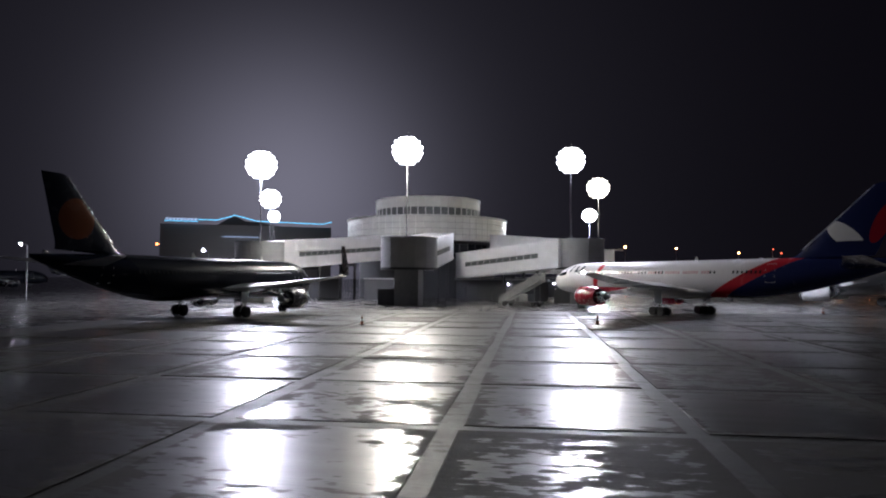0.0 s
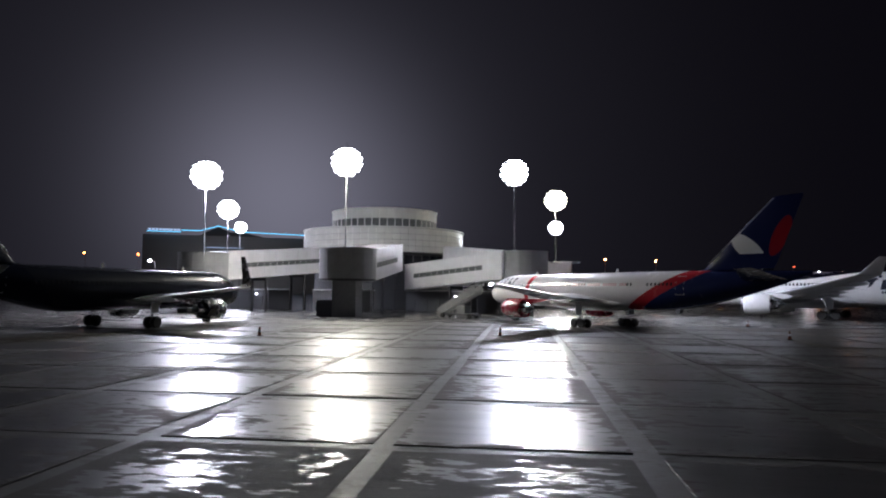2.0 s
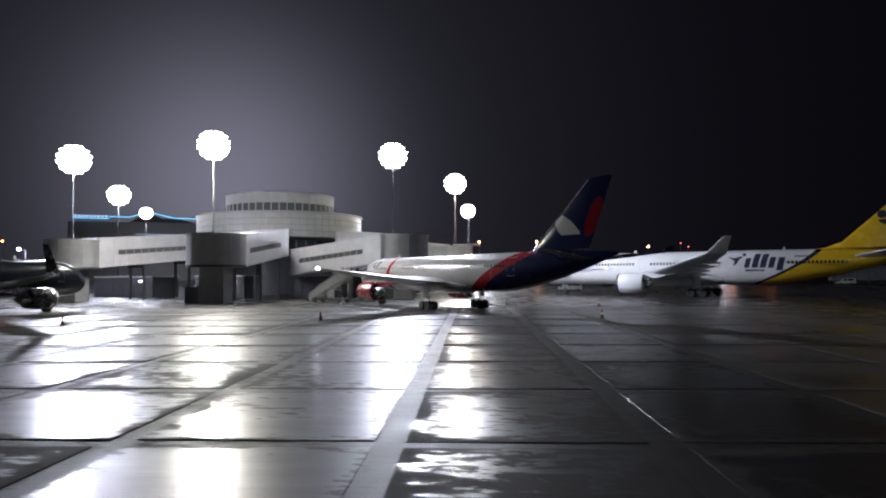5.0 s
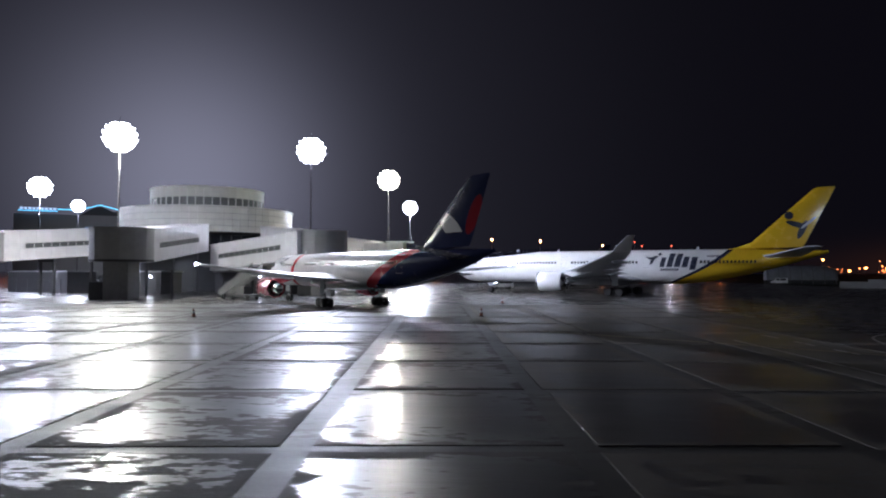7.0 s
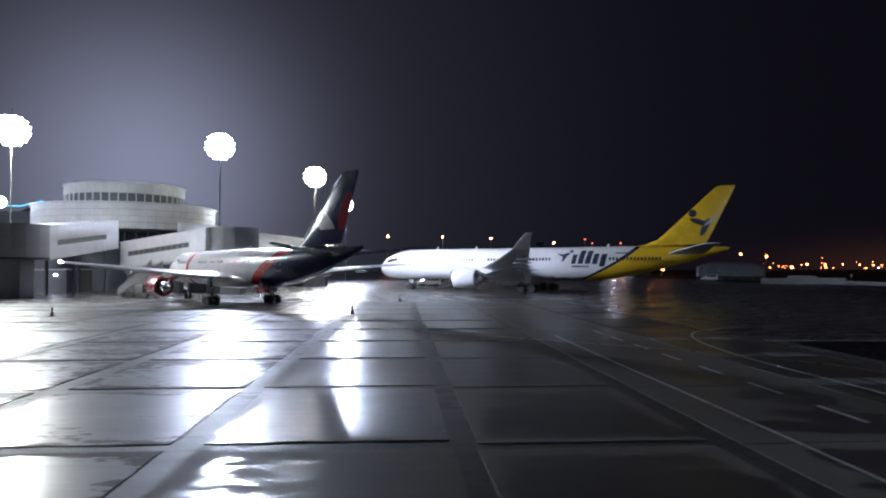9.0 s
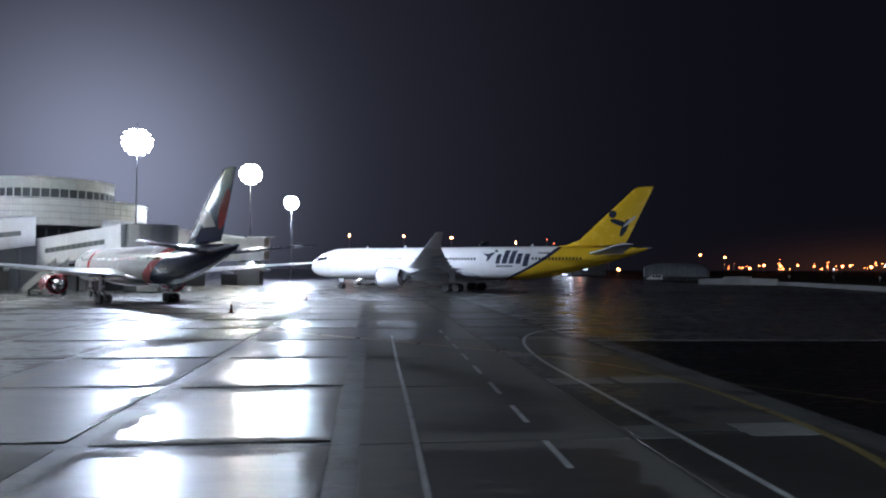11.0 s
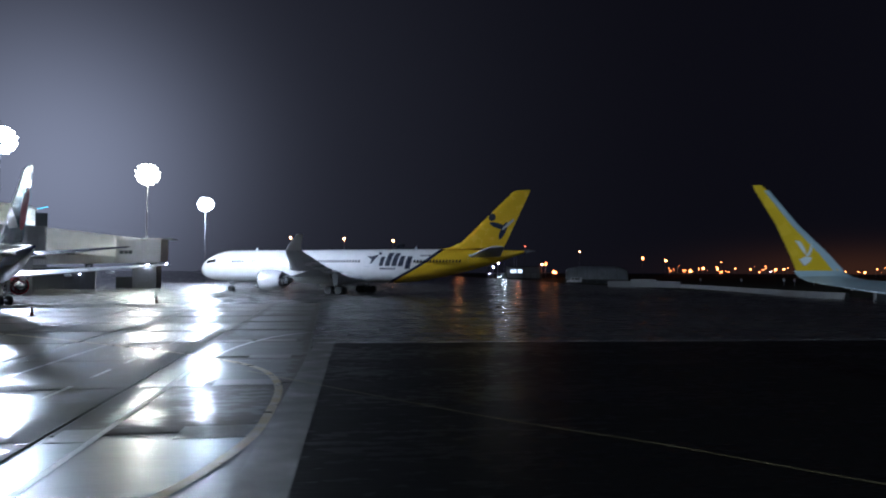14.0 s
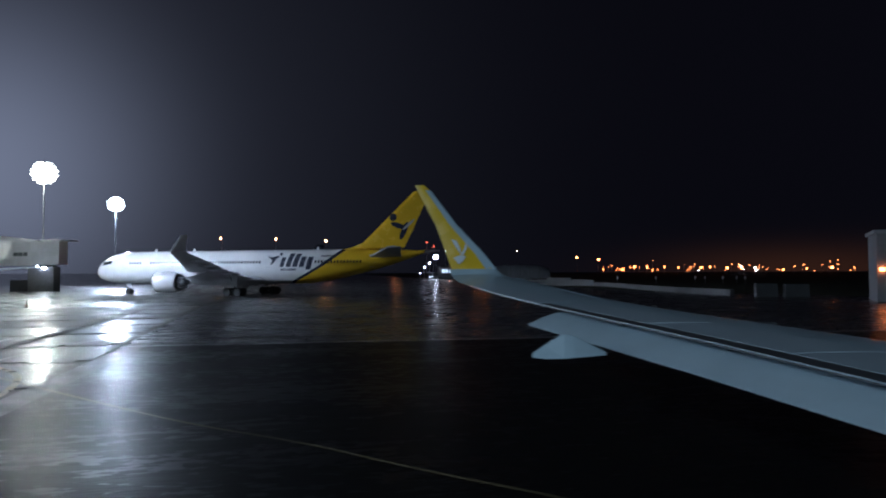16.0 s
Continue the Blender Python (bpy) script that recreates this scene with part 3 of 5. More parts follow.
# ======== flood light masts ========
def mast(x, y, z, size, base, lens=LAMP_WHITE):
    th = thing("floodlight_mast", pose(x, y, base), "tall galvanised mast with a crown of lit flood lights", "light mast", "floodlight masts")
    h = z - base
    # pole colour darkened to offset the spill lamp set right at it
    tube("pole", (0, 0, 0), (0, 0, h + 1.2), 0.13, 0.09, DARK, th, 12)
    tube("base_flange", (0, 0, 0), (0, 0, 0.12), 0.5, 0.5, STEEL, th, 12)
    for zz in (h - 0.62, h, h + 0.62):
        n = 20
        bm = bmesh.new()
        for i in range(n):
            a = 2 * math.pi * (i + 0.5) / n
            add_box(bm, (0.09, 2 * math.pi * size * 1.25 / n, 0.09), pose(size * 1.25 * math.cos(a), size * 1.25 * math.sin(a), zz, 0, 0, math.degrees(a)))
        part("ring_frame", bm, STEEL, th)
    for i in range(4):
        a = 90 * i
        box("bracket", (size * 1.25, 0.08, 0.1), (size * 0.62 * math.cos(radians(a)), size * 0.62 * math.sin(radians(a)), h + 0.02), STEEL, th, 0, "", (0, 0, a))
    tube("lightning_rod", (0, 0, h + 1.2), (0, 0, h + 3.0), 0.03, 0.015, STEEL, th, 6)
    # tiers swell into a ball so the lit crown imitates the lamps' glare
    for tier, (rise, reach, count) in enumerate(((1.12, 0.62, 8), (0.78, 1.06, 14), (0.28, 1.32, 18), (-0.28, 1.32, 18), (-0.78, 1.06, 14), (-1.12, 0.62, 8))):
        for i in range(count):
            a = 360 * (i + 0.5 * (tier % 2)) / count
            m = pose(0, 0, h + rise * size, 0, 0, a) @ pose(size * reach, 0, 0, 0, 24, 0)
            bm = bmesh.new()
            add_box(bm, (0.34, 0.74, 0.62), m, 0.05)
            fl = part("floodlight", bm, STEEL, th)
            bm = bmesh.new()
            add_box(bm, (0.04, 0.66, 0.54), m @ pose(0.185, 0, 0))
            part("lens", bm, lens, fl, "lit lens")
    return th


# crowns enlarged further for that glare
for i, (mx, my, mz, watts, tint, size) in enumerate(MASTS):
    mast(mx, my, mz, size * 1.35, (9.76, 9.96, 10.46, 10.66, 0, 0, 0)[i], LAMP_WARM if tint[2] < 0.7 else LAMP_WHITE)
# the added mast, out of view behind the camera
mast(*UNSEEN_MAST, 1.2, 0)


# ======== aircraft ========
def hull_at(spec, x):
    """Half width, half height and centre height of the hull x metres aft of the nose."""
    L, r, rv, zc = spec["length"], spec["r"], spec["rv"], spec["zc"]
    nose, tail = spec["nose"], spec["tail"]
    if x < nose:
        q = max(0.0, x / nose)
        f = math.sqrt(max(0.0, 1 - (1 - q) ** 2.1)) ** 0.95
        return r * f, rv * f, zc - rv * 0.28 * (1 - q) ** 1.6
    if x > L - tail:
        q = (x - (L - tail)) / tail
        f = 1 - 0.93 * q ** 1.55
        return r * f, rv * f, zc + rv * 0.80 * q ** 1.5
    return r, rv, zc


def skin_plate(name, spec, x0, x1, z0, z1, side, material, parent, lift=0.016, slant=0.0, cols=2, rows=3, label=""):
    """A thin curved plate that lies on the hull between two stations and two heights."""
    rings = []
    for i in range(cols + 1):
        ring = []
        for s in (1.0, 0.0):
            rng = range(rows + 1) if s else range(rows, -1, -1)
            for j in rng:
                z = z0 + (z1 - z0) * j / rows
                x = x0 + (x1 - x0) * i / cols + slant * (z - z0)
                w, h, zc = hull_at(spec, x)
                k = max(-0.995, min(0.995, (z - zc) / h))
                y = -w * math.sqrt(1 - k * k)
                nrm = Vector((0, -math.sqrt(1 - k * k), k))
                p = Vector((x, y, z)) + nrm * (lift if s else -0.03)
                ring.append((p.x, p.y * side, p.z))
        rings.append(ring)
    return loft(name, rings, material, parent, label=label, smooth=False)


def wing(name, secs, side, material, parent, thick=(0.13, 0.10), label=""):
    """secs: leading edge x, span y, z, chord."""
    rings = []
    for i, (x, y, z, c) in enumerate(secs):
        t = thick[0] + (thick[1] - thick[0]) * i / max(1, len(secs) - 1)
        rings.append(foil((x, -y * side, z), c, t, (0, 0, 1)))
    return loft(name, rings, material, parent, label=label)


def upright(name, secs, material, parent, thick=0.09, label=""):
    """A fin: leading edge x, z, chord."""
    rings = [foil((x, 0, z), c, thick, (0, 1, 0), camber=0.0) for x, z, c in secs]
    return loft(name, rings, material, parent, label=label)


def edge_strip(secs, material, parent, width=0.32):
    """A bright metal or painted strip along the leading edge of a fin."""
    rings = [foil((x - 0.07, 0, z), width, 0.085 * c / width * 0.66 + 0.05, (0, 1, 0), camber=0.0) for x, z, c in secs]
    return loft("leading_edge", rings, material, parent, label="bright strip on the fin's leading edge")


def wheel(at, r, w, parent):
    t = lathe("tyre", [(-w / 2, r * 0.62), (-w / 2, r * 0.9), (-w * 0.36, r), (w * 0.36, r), (w / 2, r * 0.9), (w / 2, r * 0.62)], (0, 0, 0), RUBBER, parent, 20)
    t.matrix_basis = pose(*at, 0, 0, 90)
    rim = lathe("rim", [(-w * 0.46, r * 0.2), (-w * 0.42, r * 0.6), (w * 0.42, r * 0.6), (w * 0.46, r * 0.2)], (0, 0, 0), BARE, t, 16)
    return t


def gear(name, x, y, top, bogie, r, w, parent):
    """bogie: (wheels along, wheels across, spacing along, spacing across)."""
    na, nc, sa, sc = bogie
    leg = tube(name, (x, y, r), (x, y, top), 0.16, 0.2, BARE, parent, 12, "bare metal undercarriage leg")
    tube("drag_brace", (x, y, r + 0.5), (x - 1.1, y, top), 0.07, 0.07, BARE, leg, 8)
    box("gear_door", (1.0, 0.06, top - r - 1.0), (x + 0.1, y + (0.35 if y > 0 else -0.35), (top + r + 0.8) / 2), parent["belly"] and WING_GREY, leg, 0.02)
    for i in range(na):
        xx = x + (i - (na - 1) / 2) * sa
        tube("axle", (xx, y - sc / 2 * (nc - 1) - 0.1, r), (xx, y + sc / 2 * (nc - 1) + 0.1, r), 0.07, 0.07, STEEL, leg, 8)
        for j in range(nc):
            wheel((xx, y + (j - (nc - 1) / 2) * sc, r), r, w, leg)
    if na > 1:
        box("bogie_beam", (sa * (na - 1) + 0.2, 0.18, 0.2), (x, y, r), STEEL, leg, 0.03)


def engine(x, y, z, r, length, side, paint, parent, pylon_to):
    n = lathe("nacelle", [(0.0, r * 0.86), (0.06 * length, r * 0.95), (0.2 * length, r), (0.5 * length, r * 0.98), (0.72 * length, r * 0.86), (0.72 * length, r * 0.74), (0.4 * length, r * 0.74), (0.12 * length, r * 0.78), (0.02 * length, r * 0.82), (0.0, r * 0.86)], (x, y, z), paint, parent, 32, "engine nacelle", caps=False)
    lathe("intake_lip", [(-0.06, r * 0.845), (-0.1, r * 0.80), (-0.02, r * 0.765), (0.05 * length, r * 0.79), (0.05 * length, r * 0.97), (0.0, r * 0.90), (-0.06, r * 0.845)], (x, y, z), BARE, n, 32, "polished intake lip", caps=False)
    lathe("fan_disc", [(0.28 * length, r * 0.76), (0.3 * length, r * 0.76)], (x, y, z), DARK, n, 24)
    lathe("spinner", [(0.16 * length, 0.02), (0.2 * length, r * 0.13), (0.28 * length, r * 0.24)], (x, y, z), STEEL, n, 16)
    lathe("core_nozzle", [(0.5 * length, r * 0.6), (0.78 * length, r * 0.56), (0.95 * length, r * 0.40), (0.95 * length, r * 0.34), (0.6 * length, r * 0.34)], (x, y, z), BARE, n, 24, "bare metal exhaust")
    lathe("exhaust_cone", [(0.7 * length, r * 0.3), (0.95 * length, r * 0.24), (1.12 * length, 0.03)], (x, y, z), STEEL, n, 16)
    px, pz = pylon_to
    rings = [[(x + length * a, y - 0.17, z + r * b), (x + length * a, y + 0.17, z + r * b), (px + c, y + 0.14, pz), (px + c, y - 0.14, pz)] for a, b, c in ((0.16, 0.94, -0.3), (0.75, 0.8, 1.6), (1.0, 0.45, 3.0))]
    loft("pylon", rings, paint, n, smooth=False)


def fuselage(spec, paint, parent):
    L = spec["length"]
    xs = [spec["nose"] * (i / 12) ** 1.6 for i in range(13)]
    xs[0] = 0.02
    xs += [spec["nose"] + (L - spec["tail"] - spec["nose"]) * i / 14 for i in range(1, 15)]
    xs += [L - spec["tail"] + spec["tail"] * i / 14 for i in range(1, 15)]
    rings = []
    for x in xs:
        w, h, z = hull_at(spec, x)
        rings.append([(x, w * math.cos(a), z + h * math.sin(a)) for a in [2 * math.pi * i / 36 for i in range(36)]])
    return loft("fuselage", rings, paint, parent)


def cabin(spec, parent, z, rows, size, pitch, glazing=GLASS_DARK):
    """Rows of cabin windows on both sides, sharing one mesh a side."""
    for side in (1, -1):
        first = None
        for x0, x1 in rows:
            x = x0
            while x <= x1:
                if first is None or abs(x - base) < 0:
                    first = skin_plate("cabin_window", spec, x - size / 2, x + size / 2, z - size * 0.7, z + size * 0.7, side, glazing, parent, cols=1)
                    base = x
                else:
                    o = new("cabin_window", first.data)
                    o.parent = parent
                    o.location.x = x - base
                x += pitch


def cockpit(spec, parent):
    w, h, zc = hull_at(spec, spec["nose"] * 0.4)
    n = spec["nose"]
    for side in (1, -1):
        for x0, x1, zr in ((0.30, 0.40, 0.36), (0.41, 0.52, 0.36), (0.53, 0.64, 0.36)):
            zb = hull_at(spec, n * x0)[2] + h * zr
            skin_plate("cockpit_window", spec, n * x0, n * x1, zb, zb + h * 0.26, side, GLASS_DARK, parent, lift=0.015, slant=0.25)


def doors(spec, parent, places, z0, z1, paint, w=0.95):
    for side in (1, -1):
        for x in places:
            for a, b, c, d in ((x, x + 0.04, z0, z1), (x + w, x + w + 0.04, z0, z1), (x, x + w, z0 - 0.04, z0), (x, x + w, z1, z1 + 0.04)):
                skin_plate("door_seam", spec, a, b, c, d, side, WING_GREY, parent, lift=0.008, cols=1)


def antennae(spec, parent, xs):
    for x in xs:
        zt = hull_at(spec, x)[2] + hull_at(spec, x)[1]
        upright("antenna", [(x, zt - 0.05, 0.5), (x + 0.22, zt + 0.42, 0.22)], PAINT_WHITE, parent)


# --- wide-body with a yellow tail
SPEC_A = dict(length=62.8, r=2.82, rv=2.82, zc=4.8, nose=7.5, tail=21.0)
jet_a = thing("airliner", pose(22.2, 137.0, 0, 0, 0, -27.4), "white wide-body airliner with a yellow tail, parked", "aircraft", "airliners")
jet_a["belly"] = 1
HULL_A = livery("hull_white_yellow", (0.80, 0.80, 0.80), [(33.6, 3.2, -0.155, (0.03, 0.035, 0.06)), (34.5, 3.2, -0.155, (0.78, 0.50, 0.02))])
FIN_A = livery("fin_yellow", (0.78, 0.50, 0.02), [], 0.25, [(57.6, 12.6, 0.62, 0.62, 0, (0.03, 0.035, 0.06)), (58.6, 11.2, 1.5, 0.42, 20, (0.03, 0.035, 0.06)), (59.4, 10.4, 1.5, 0.45, -65, (0.03, 0.035, 0.06)), (60.2, 11.4, 1.3, 0.2, -40, (0.5, 0.5, 0.5))])
fuselage(SPEC_A, HULL_A, jet_a)
for s in (1, -1):
    w = wing("wing", [(20.0, 2.2, 3.3, 11.5), (26.0, 9.6, 4.2, 7.6), (32.5, 19.5, 5.3, 4.9), (38.4, 28.9, 6.35, 2.7)], s, WING_SHADE, jet_a, label="grey swept wing")
    rings = [foil((x, -s * y, z), c, 0.1, (0, s * ny, nz)) for x, y, z, c, ny, nz in ((38.4, 28.9, 6.35, 2.7, 0, 1), (38.9, 29.5, 6.55, 2.4, 0.5, 0.8), (39.6, 29.9, 7.2, 1.9, 0.95, 0.2), (41.0, 30.2, 8.55, 0.95, 1, 0.05))]
    loft("winglet", rings, WING_SHADE, w, label="grey upturned winglet")
    for y, x, ln in ((8.0, 31.0, 4.0), (13.0, 32.2, 3.6), (18.0, 34.3, 3.2), (23.0, 36.8, 2.6)):
        lathe("flap_fairing", [(0, 0.05), (ln * 0.3, 0.26), (ln * 0.65, 0.27), (ln, 0.04)], (x, -s * y, 3.75 + 0.105 * (y - 8)), WING_SHADE, w, 12)
    engine(20.4, -s * 9.4, 2.35, 1.72, 5.8, s, PAINT_WHITE, jet_a, (27.4, 4.05))
    wing("tailplane", [(53.6, 0.9, 6.3, 5.6), (60.2, 9.7, 7.5, 2.2)], s, WING_SHADE, jet_a, (0.1, 0.09), "grey tailplane")
    gear("main_gear", 32.1, -s * 5.34, 3.6, (2, 2, 1.95, 1.35), 0.69, 0.5, jet_a)
gear("nose_gear", 6.67, 0, 2.4, (1, 2, 0, 0.7), 0.52, 0.36, jet_a)
upright("fin", [(47.0, 7.35, 3.0), (50.0, 7.75, 9.4), (52.3, 8.6, 7.6), (61.0, 16.6, 2.8), (61.6, 16.75, 2.1)], FIN_A, jet_a, 0.085, "yellow tail fin")
loft("belly_fairing", [[(x, r * 2.75 * math.cos(a), 3.0 + r * 1.35 * math.sin(a)) for a in [2 * math.pi * i / 24 for i in range(24)]] for x, r in ((17.5, 0.3), (20, 0.8), (23, 1.0), (31, 1.0), (35, 0.8), (38.5, 0.25))], WING_SHADE, jet_a)
cabin(SPEC_A, jet_a, 5.55, ((9.0, 11.4), (13.4, 20.8), (23.8, 35.2), (45.2, 53.4)), 0.30, 0.56)
cockpit(SPEC_A, jet_a)
doors(SPEC_A, jet_a, (7.6, 21.8, 38.0 - 1.9, 54.0), 4.7, 6.6, HULL_A)
antennae(SPEC_A, jet_a, (12.0, 20.0, 44.0))
INK = mat("lettering_ink", (0.03, 0.035, 0.06), 0.3, coat=0.3)
for s in (1, -1):
    # emblem: a swept wedge, a disc and slanted strokes where the painted lettering stands
    ang = 24
    m = Matrix.Translation((37.8, -s * (2.84 * math.cos(radians(ang))), 4.8 + 2.84 * math.sin(radians(ang)))) @ pose(0, 0, 0, 90, 0, 0) @ pose(0, 0, 0, -ang if s > 0 else ang, 0, 0)
    plate("painted_wedge", [(-1.5, 0.55), (-0.5, 0.42), (0.45, 0.72), (0.75, 0.5), (0.3, 0.2), (-0.25, -0.75), (-0.62, -0.95), (-0.45, -0.1)], 0.03, m, INK, jet_a)
    plate("painted_disc", [(0.95 + 0.27 * math.cos(2 * math.pi * k / 14), 0.98 + 0.27 * math.sin(2 * math.pi * k / 14)) for k in range(14)], 0.03, m, INK, jet_a)
    for x0, x1, z0, z1 in ((38.75, 39.5, 4.75, 6.3), (39.85, 40.75, 4.75, 6.95), (41.05, 41.95, 4.75, 6.9), (42.25, 43.1, 4.7, 6.4), (43.4, 44.3, 4.3, 6.35)):
        skin_plate("painted_stroke", SPEC_A, x0, x1, z0, z1, s, INK, jet_a, slant=0.22, cols=1, rows=10, lift=0.02)
    for k in range(8):
        skin_plate("painted_bar", SPEC_A, 38.9 + k * 0.36, 39.15 + k * 0.36, 4.15, 4.5, s, INK, jet_a, slant=0.22, cols=1, rows=1)
    for k in range(10):
        skin_plate("painted_bar", SPEC_A, 46.0 + k * 0.22, 46.15 + k * 0.22, 6.35, 6.6, s, INK, jet_a, cols=1, rows=1)

# --- single-aisle with a navy and red tail
SPEC_B = dict(length=46.6, r=1.9, rv=2.0, zc=4.1, nose=6.0, tail=15.5)
jet_b = thing("airliner", pose(-2.5, 97.1, 0, 0, 0, -50.2), "white airliner with red band, navy tail and red engines, parked", "aircraft", "airliners")
jet_b["belly"] = 1
HULL_B = livery("hull_white_red_navy", (0.64, 0.62, 0.65), [(8.2, 0.35, 0.0, (0.45, 0.025, 0.04)), (9.0, 0.35, 0.0, (0.64, 0.62, 0.65)), (21.8, 2.2, -0.02, (0.45, 0.025, 0.04)), (23.6, 2.35, -0.02, (0.015, 0.022, 0.085))], 0.24)
FIN_B = livery("fin_navy", (0.015, 0.022, 0.085), [], 0.2, [(40.75, 8.0, 2.0, 0.85, 36, (0.75, 0.75, 0.76), 7.45), (43.9, 8.9, 1.9, 0.66, -62, (0.34, 0.016, 0.03))])
for paint in (HULL_B, FIN_B):
    paint.node_tree.nodes["Principled BSDF"].inputs["Coat Weight"].default_value = 0.0
    paint.node_tree.nodes["Principled BSDF"].inputs["Specular IOR Level"].default_value = 0.25
fuselage(SPEC_B, HULL_B, jet_b)
for s in (1, -1):
    w = wing("wing", [(14.6, 1.4, 3.0, 9.0), (18.6, 6.6, 3.35, 5.6), (23.0, 13.0, 3.95, 3.6), (27.3, 18.9, 4.5, 1.7)], s, WING_GREY, jet_b, label="grey swept wing")
    for y, x in ((5.0, 22.0), (9.0, 23.6), (13.0, 25.0)):
        lathe("flap_fairing", [(0, 0.04), (0.8, 0.18), (1.7, 0.19), (2.8, 0.03)], (x, -s * y, 2.9 + 0.09 * (y - 5)), WING_GREY, w, 12)
    engine(12.6, -s * 6.5, 1.95, 1.22, 4.6, s, PAINT_RED, jet_b, (18.2, 3.1))
    wing("tailplane", [(40.6, 0.7, 5.1, 4.4), (44.9, 7.6, 5.9, 1.6)], s, PAINT_NAVY, jet_b, (0.1, 0.09), "navy tailplane")
    gear("main_gear", 22.3, -s * 3.55, 3.0, (2, 2, 1.14, 0.86), 0.50, 0.38, jet_b)
    lathe("tip_lamp", [(-0.12, 0.05), (0, 0.13), (0.25, 0.05)], (27.6, -s * 18.95, 4.55), LAMP_SMALL, w, 10, "lit white tip lamp")
gear("nose_gear", 5.0, 0, 2.4, (1, 2, 0, 0.5), 0.42, 0.26, jet_b)
fin_b = upright("fin", [(33.0, 5.75, 2.5), (35.8, 6.15, 7.4), (36.7, 6.8, 6.9), (43.3, 12.2, 2.7), (43.7, 12.35, 2.2)], FIN_B, jet_b, 0.085, "navy tail fin")
# whitish paint here imitates the highlight along the fin's edge
edge_strip([(36.7, 6.8, 6.9), (43.3, 12.2, 2.7)], EDGE, fin_b)
loft("belly_fairing", [[(x, r * 1.85 * math.cos(a), 2.75 + r * 0.95 * math.sin(a)) for a in [2 * math.pi * i / 24 for i in range(24)]] for x, r in ((12.5, 0.3), (14.5, 0.85), (17, 1.0), (23, 1.0), (26, 0.8), (28.5, 0.25))], PAINT_WHITE, jet_b)
cabin(SPEC_B, jet_b, 4.75, ((6.5, 11.5), (13.6, 16.2), (17.4, 18.6), (20.0, 21.4), (27.6, 28.4), (30.4, 33.5)), 0.20, 0.51)
PALE_RED = mat("pale_red_ink", (0.52, 0.30, 0.33), 0.3, coat=0.3)
for s in (1, -1):
    for k in range(24):
        if k % 7 != 6:
            skin_plate("painted_bar", SPEC_B, 18.9 + k * 0.36, 19.14 + k * 0.36, 4.6, 4.9, s, PALE_RED, jet_b, cols=1, rows=1)
cockpit(SPEC_B, jet_b)
doors(SPEC_B, jet_b, (5.0, 12.2, 33.9), 3.75, 5.5, HULL_B)
antennae(SPEC_B, jet_b, (9.5, 24.0))
for s in (1, -1):
    for k, x in enumerate((3.4, 4.5, 5.6, 6.6)):
        skin_plate("painted_stroke", SPEC_B, x, x + 0.3, 4.9, 5.7, s, INK, jet_b, slant=0.4, cols=1)
        skin_plate("painted_bar", SPEC_B, x + 0.3, x + 0.75, (5.45, 5.45, 4.9, 5.45)[k], (5.7, 5.7, 5.15, 5.7)[k], s, INK, jet_b, cols=1)

# --- airliner against the lights; hull, wings and tail mark darkened for backlighting
SPEC_C = dict(length=37.4, r=1.98, rv=2.07, zc=3.75, nose=5.2, tail=13.0)
jet_c = thing("airliner", pose(-33.0, 79.2, 0, 0, 0, -99.2), "dark airliner with an orange tail mark, backlit shade in its paint", "aircraft", "airliners")
jet_c["belly"] = 1
HULL_C = livery("hull_backlit_dark", (0.014, 0.016, 0.024), [(24.5, 0.9, 0.0, (0.006, 0.009, 0.02))])
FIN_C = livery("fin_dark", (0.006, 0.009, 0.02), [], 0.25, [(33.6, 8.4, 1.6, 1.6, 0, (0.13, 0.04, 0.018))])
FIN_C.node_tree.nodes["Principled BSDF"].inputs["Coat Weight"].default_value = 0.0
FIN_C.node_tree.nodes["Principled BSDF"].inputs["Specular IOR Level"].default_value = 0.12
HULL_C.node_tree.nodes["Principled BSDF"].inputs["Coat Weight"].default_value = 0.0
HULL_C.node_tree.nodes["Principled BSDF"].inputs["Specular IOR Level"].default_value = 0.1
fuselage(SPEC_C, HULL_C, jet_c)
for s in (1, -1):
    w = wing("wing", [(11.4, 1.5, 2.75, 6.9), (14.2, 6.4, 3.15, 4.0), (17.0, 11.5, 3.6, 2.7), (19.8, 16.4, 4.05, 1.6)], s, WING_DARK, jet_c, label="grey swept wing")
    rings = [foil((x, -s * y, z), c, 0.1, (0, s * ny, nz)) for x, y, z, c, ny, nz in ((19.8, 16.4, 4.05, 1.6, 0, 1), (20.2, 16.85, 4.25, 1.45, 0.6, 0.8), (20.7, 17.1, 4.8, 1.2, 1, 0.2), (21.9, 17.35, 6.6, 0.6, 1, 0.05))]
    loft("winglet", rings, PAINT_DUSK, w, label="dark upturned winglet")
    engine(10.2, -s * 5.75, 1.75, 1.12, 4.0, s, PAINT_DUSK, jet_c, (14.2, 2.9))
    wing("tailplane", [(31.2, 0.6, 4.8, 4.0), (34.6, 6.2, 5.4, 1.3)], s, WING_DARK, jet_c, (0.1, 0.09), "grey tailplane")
    gear("main_gear", 17.7, -s * 3.8, 2.6, (1, 2, 0, 0.93), 0.58, 0.4, jet_c)
gear("nose_gear", 5.07, 0, 2.2, (1, 2, 0, 0.5), 0.38, 0.24, jet_c)
